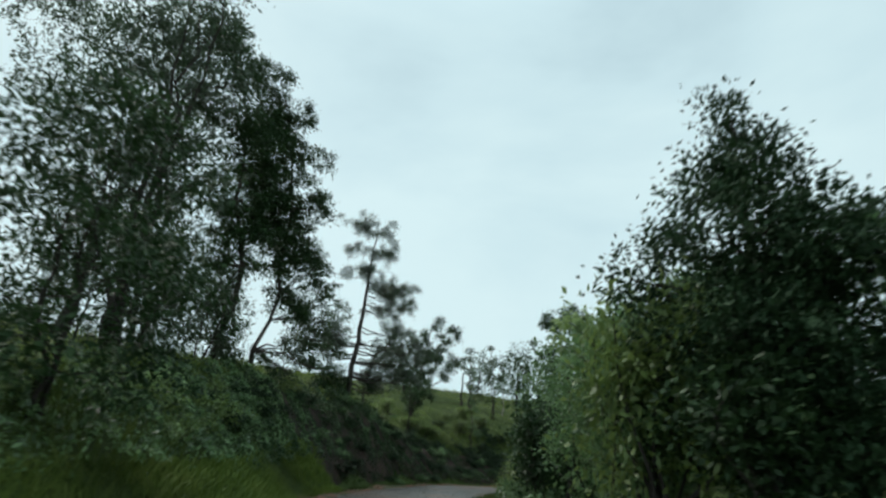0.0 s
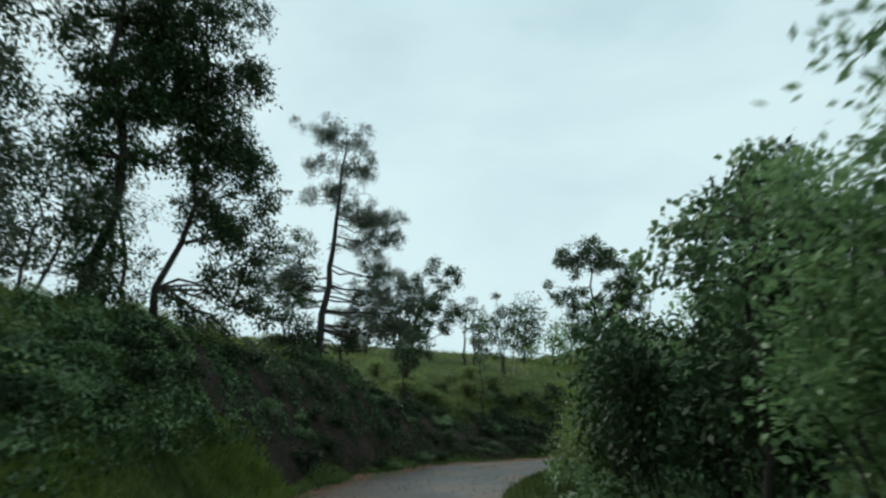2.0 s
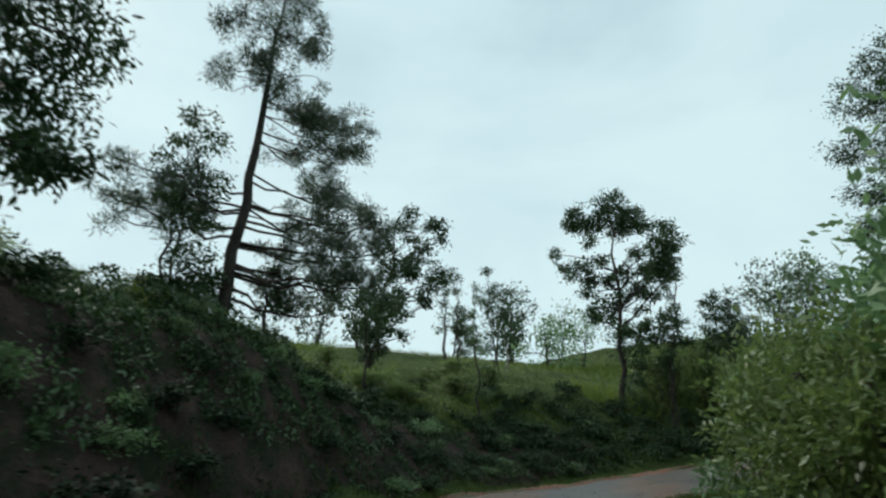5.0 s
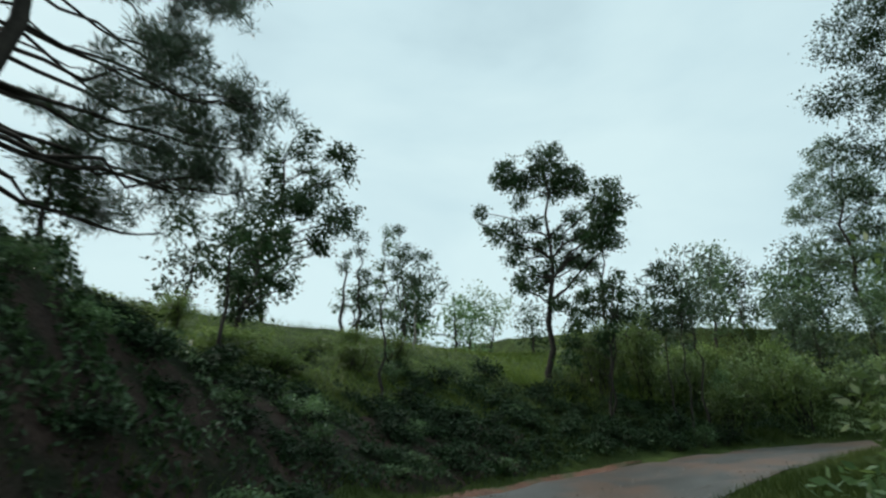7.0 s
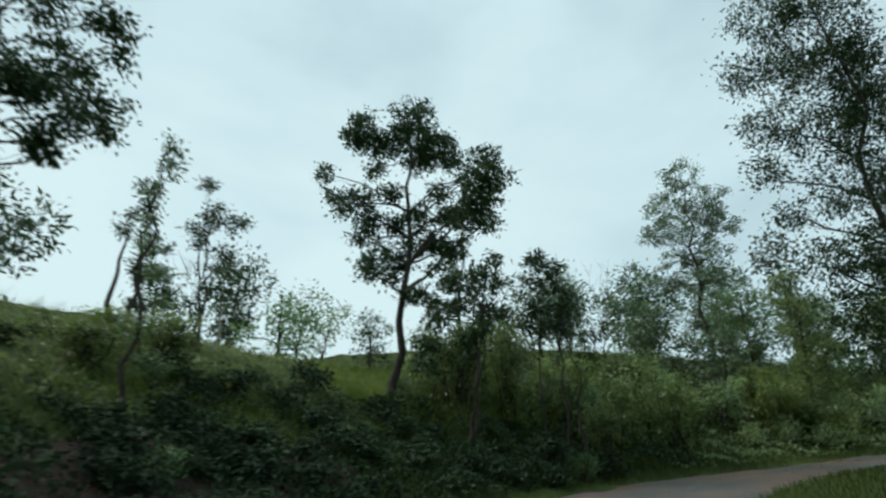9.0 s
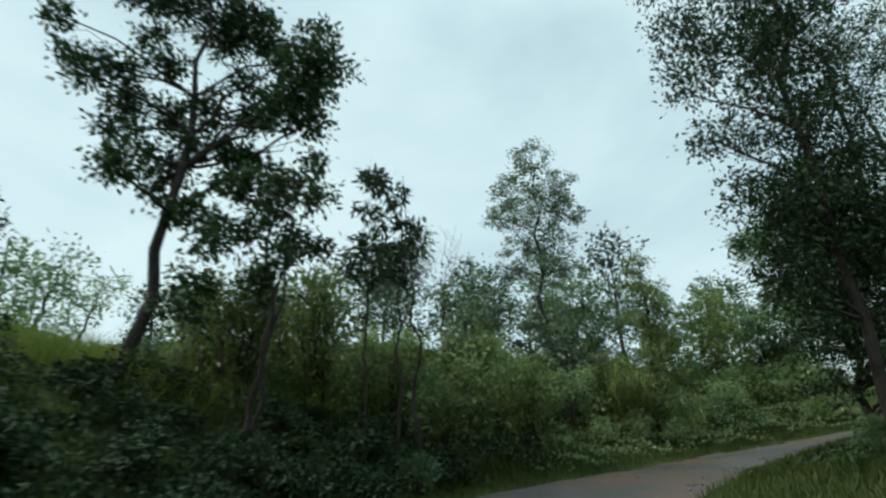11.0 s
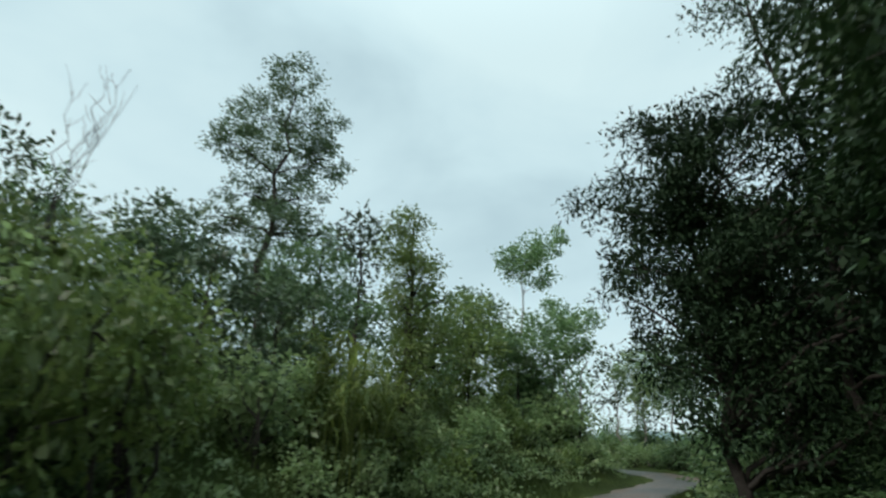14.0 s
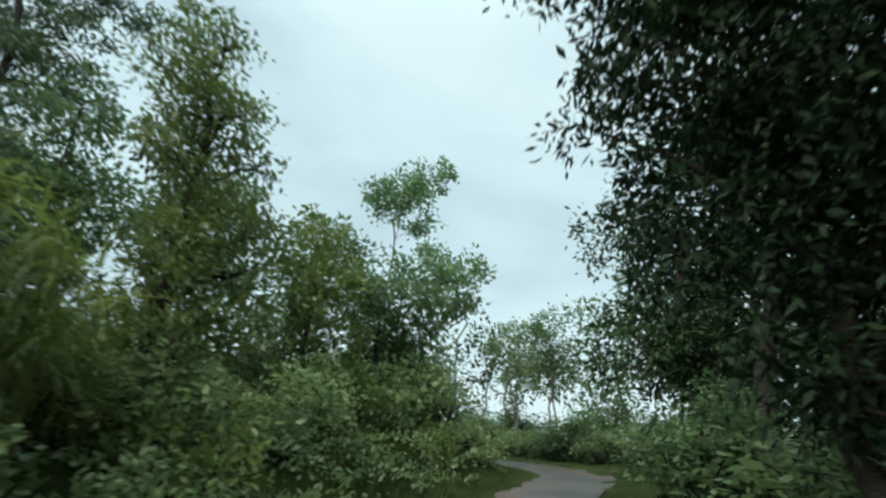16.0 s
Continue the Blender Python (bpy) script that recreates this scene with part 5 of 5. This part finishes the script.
# ---- grass ----
def grass(name, label, mat, x, y, tall, width, seed, lean=0.35):
    rng = np.random.default_rng(seed)
    n = len(x)
    z = height(x, y) - 0.02
    base = np.column_stack([x, y, z])
    a = rng.uniform(0, 2 * np.pi, n)
    side = np.column_stack([np.cos(a), np.sin(a), np.zeros(n)]) * width * rng.uniform(0.6, 1.3, (n, 1))
    h = (tall * rng.uniform(0.5, 1.3, n))[:, None]
    tip = base + np.column_stack([rng.normal(0, lean, (n, 2)), np.ones(n)]) * h
    mid = base + (tip - base) * 0.55 + np.column_stack([np.zeros((n, 2)), 0.1 * h])
    v = np.stack([base - side, base + side, mid + side * 0.7, tip, mid - side * 0.7], 1).reshape(-1, 3)
    k = np.arange(n)[:, None] * 5
    ob = put(name, mesh_of(name, v, np.concatenate([k + [[0, 1, 2]], k + [[0, 2, 4]], k + [[4, 2, 3]]]), mat))
    return tagged(ob, label, "grass", kind="stuff")


def scatter(n, s0, s1, d0, d1, seed, left=True):
    rng = np.random.default_rng(seed)
    s, f = rng.uniform(s0, s1, n), rng.uniform(0, 1, n)
    i = np.clip(np.searchsorted(ALONG, s), 0, len(LINE) - 1)
    d = edge_left(s) + d0 + (d1 - d0) * f if left else -(edge_right(s) + d0 + (d1 - d0) * f)
    p = LINE[i] + LEFT[i] * d[:, None] + TAN[i] * (s - ALONG[i])[:, None]
    return p[:, 0], p[:, 1]


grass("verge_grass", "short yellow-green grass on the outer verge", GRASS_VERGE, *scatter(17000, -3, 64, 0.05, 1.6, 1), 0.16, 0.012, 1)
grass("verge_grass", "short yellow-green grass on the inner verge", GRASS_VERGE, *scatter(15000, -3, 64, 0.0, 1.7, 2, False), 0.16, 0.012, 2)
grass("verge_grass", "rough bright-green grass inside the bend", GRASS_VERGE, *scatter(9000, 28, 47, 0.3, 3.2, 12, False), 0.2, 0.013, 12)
grass("verge_grass", "long yellow-green grass along the foot of the bank", GRASS_LIGHT, *scatter(14000, 0, 21.5, 0.15, 1.6, 35), 0.22, 0.014, 35, 0.5)
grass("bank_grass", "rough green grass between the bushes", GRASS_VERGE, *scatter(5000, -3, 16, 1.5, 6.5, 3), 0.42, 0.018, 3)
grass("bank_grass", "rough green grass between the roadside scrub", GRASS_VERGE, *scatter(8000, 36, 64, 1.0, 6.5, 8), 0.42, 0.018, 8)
grass("tall_grass", "dense tall yellow-green grass behind the scrub", GRASS_LIGHT, *scatter(5000, 40, 48, 3.6, 8.5, 19), 0.7, 0.013, 19, 0.6)
grass("crest_grass", "bright-green grass hanging over the crest of the cut bank", GRASS_LIGHT, *scatter(10000, 14, 38, 3.7, 6.5, 31), 0.26, 0.012, 31, 0.8)
grass("field_grass", "tall bright-green grass of the hillside field", GRASS_LIGHT, *scatter(17000, -2, 28, 4.5, 36.0, 4), 0.38, 0.03, 4, 0.7)
grass("field_grass", "tall bright-green grass at the top of the field", GRASS_LIGHT, *scatter(17000, 28, 64, 7.2, 36.0, 14), 0.38, 0.03, 14, 0.7)


def cane_clump(name, label, x, y, n, tall, reach, mat, seed, lift=0.0):
    """A clump of arching cane-like grass: thin stems bending over, with long hanging blades."""
    rng = np.random.default_rng(seed)
    root = tagged(new(name), label, "grass clump")
    root.location = (x, y, ground_at(x, y) + lift)
    stems, blades = [], []
    for _ in range(n):
        a, h, r = rng.uniform(0, 6.28), tall * rng.uniform(0.65, 1.1), reach * rng.uniform(0.3, 1.2)
        u = np.linspace(0, 1, 9)
        foot = rng.normal(0, 0.18, 2)
        pts = np.column_stack([foot[0] + np.cos(a) * r * u ** 2, foot[1] + np.sin(a) * r * u ** 2, h * (1.5 * u - 0.5 * u ** 3 - 0.28 * u ** 6)])
        stems.append(tube(pts, np.linspace(0.010, 0.003, 9), 4))
        for k in range(9):
            f = rng.uniform(0.35, 1.0)
            p = np.array([np.interp(f, u, pts[:, c]) for c in range(3)])
            way = np.r_[np.cos(a), np.sin(a), 0.35] + rng.normal(0, 0.45, 3)
            w = np.cross(way, [0, 0, 1.0])
            w *= 0.022 / (np.linalg.norm(w) + 1e-6)
            length = rng.uniform(0.25, 0.6)
            q = np.linspace(0, 1, 5)[:, None]
            line = p + way * q * length - np.array([0, 0, 0.75]) * q ** 2 * length
            v = np.stack([line - w * (1.05 - q), line + w * (1.05 - q)], 1).reshape(-1, 3)
            i = np.arange(4)[:, None] * 2
            blades.append((v, i + [[0, 1, 3, 2]]))
    for one in stems:
        put("stem", mesh_of("stem", *join([one]), mat, True), root)
    tagged(put("blade", mesh_of("blade", *join(blades), mat), root), kind="stuff")
    return root


for k, (x, y, n, tall, reach) in enumerate([(21.5, 38.9, 16, 2.5, 0.8), (22.2, 38.5, 18, 2.1, 0.7), (22.8, 39.0, 16, 2.6, 0.7), (22.0, 39.5, 14, 2.9, 0.9)]):
    cane_clump("cane_clump", "arching yellow-green cane grass above the scrub", x, y, n, tall, reach, CANE, 701 + k)


def bare_tree(name, label, x, y, tall, seed):
    """A thin dead tree: a stem that divides into long bare shoots."""
    rng = np.random.default_rng(seed)
    root = tagged(new(name), label, "tree")
    root.location = (x, y, ground_at(x, y))
    fork = np.array([rng.normal(0, 0.15), rng.normal(0, 0.15), tall * 0.5])
    put("trunk", mesh_of("trunk", *bough(rng, (0, 0, -0.15), fork, 0.04, 0.022, n=9, sides=7), BARK, True), root)
    for k in range(6):
        end = fork + np.r_[rng.normal(0, 0.55, 2), tall * rng.uniform(0.3, 0.5)]
        shoots = [bough(rng, fork - [0, 0, 0.15 * k], end, 0.014, 0.005, n=7, sides=4)]
        for _ in range(4):
            f = rng.uniform(0.4, 0.95)
            p = fork + (end - fork) * f
            shoots.append(bough(rng, p, p + np.r_[rng.normal(0, 0.25, 2), rng.uniform(0.3, 0.7)], 0.008, 0.003, n=4, sides=3))
        put("branch", mesh_of("branch", *join(shoots), BARK, True), root)
    return root


bare_tree("bare_tree", "thin leafless dead tree above the scrub", 19.97, 44.48, 6.6, 711)
bare_tree("bare_tree", "thin leafless sapling at the edge of the field", 4.0, 48.2, 3.6, 712)

# pebbles on the road
def pebbles(name, label, n, seed):
    rng = np.random.default_rng(seed)
    s = rng.uniform(0, 56, n)
    f = rng.beta(0.8, 0.8, n)
    d = -edge_right(s) - 0.1 + (edge_left(s) + edge_right(s) + 0.3) * f
    i = np.clip(np.searchsorted(ALONG, s), 0, len(LINE) - 1)
    p = LINE[i] + LEFT[i] * d[:, None]
    octa = np.array([(1, 0, 0), (0, 1, 0), (-1, 0, 0), (0, -1, 0), (0, 0, 0.7), (0, 0, -0.7)])
    tri = np.array([(0, 1, 4), (1, 2, 4), (2, 3, 4), (3, 0, 4), (1, 0, 5), (2, 1, 5), (3, 2, 5), (0, 3, 5)])
    size = rng.uniform(0.008, 0.035, (n, 1, 1))
    centre = np.column_stack([p, road_height(s) + 0.02])
    v = centre[:, None] + octa[None] * size * rng.uniform(0.6, 1.3, (n, 6, 3))
    ob = put(name, mesh_of(name, v.reshape(-1, 3), (tri[None] + np.arange(n)[:, None, None] * 6).reshape(-1, 3), STONE))
    return tagged(ob, label, "gravel", kind="stuff")


pebbles("gravel", "loose wet pebbles on the road", 2600, 7)


# leafy undergrowth that hides the earth of the bank
def undergrowth(name, label, mat, n, s0, s1, d0, d1, tall, length, width, seed, left=True):
    rng = np.random.default_rng(seed)
    x, y = scatter(n, s0, s1, d0, d1, seed, left)
    lump = 0.5 + 0.5 * np.sin(x * 2.1 + 0.7) * np.cos(y * 1.9 + 1.1) + 0.35 * np.sin(x * 4.7 + y * 3.9)
    rise = tall * np.clip(lump, 0.08, 1.2) * rng.uniform(0.1, 1, n) ** 0.6
    at = np.column_stack([x, y, height(x, y) + rise])
    ob = put(name, mesh_of(name, *leaves(rng, at, rng.normal(0, 0.4, (n, 3)) + [0, 0, 0.3], length, width, 0.2), mat))
    return tagged(ob, label, "undergrowth", kind="stuff")


undergrowth("undergrowth", "low grey-green leafy undergrowth covering the bank", LEAF_SAGE, 11000, -3, 17, 1.6, 7.0, 0.5, 0.13, 0.06, 21)
undergrowth("undergrowth", "low green leafy undergrowth at the foot of the bank", LEAF_MID, 13000, -3, 22, 1.4, 4.2, 0.5, 0.11, 0.05, 26)
undergrowth("undergrowth", "low dark leafy undergrowth hanging on the cut bank", LEAF_DARK, 15000, 14, 29, 1.2, 4.6, 0.5, 0.12, 0.055, 24)
undergrowth("undergrowth", "soft green creepers and herbs trailing over the cut bank", LEAF_SAGE, 17000, 12, 30, 1.2, 4.8, 0.42, 0.1, 0.048, 33)
undergrowth("undergrowth", "thin dark creepers over the bare soil of the bank", LEAF_DARK, 12000, 24, 36, 0.6, 4.6, 0.4, 0.11, 0.05, 34)
undergrowth("undergrowth", "low dark leafy undergrowth at the field's edge", LEAF_SHADED, 12000, 31, 42, 0.7, 5.4, 0.6, 0.1, 0.045, 25)
undergrowth("undergrowth", "low dark leafy undergrowth at the foot of the scrub", LEAF_DARK, 11000, 35, 47, 0.6, 3.4, 0.7, 0.11, 0.05, 29)
undergrowth("undergrowth", "low green leafy undergrowth beside the road", LEAF_LIGHT, 16000, 46, 68, 0.6, 6.0, 0.8, 0.13, 0.06, 22)
undergrowth("undergrowth", "low green leafy undergrowth under the hedge", LEAF_MID, 11000, 2, 29, 1.0, 4.5, 0.7, 0.15, 0.07, 23, False)
undergrowth("undergrowth", "low green leafy undergrowth behind the grass verge", LEAF_DARK, 6000, 29, 46, 2.8, 6.0, 0.7, 0.15, 0.07, 27, False)
undergrowth("undergrowth", "low dark-green leafy undergrowth under the big trees", LEAF_DARK, 9000, 46, 70, 0.9, 4.5, 0.6, 0.15, 0.07, 28, False)
undergrowth("undergrowth", "low soft yellow-green herbs at the top of the bank", LEAF_OLIVE, 14000, 26, 42, 4.6, 11.0, 0.45, 0.08, 0.035, 32)
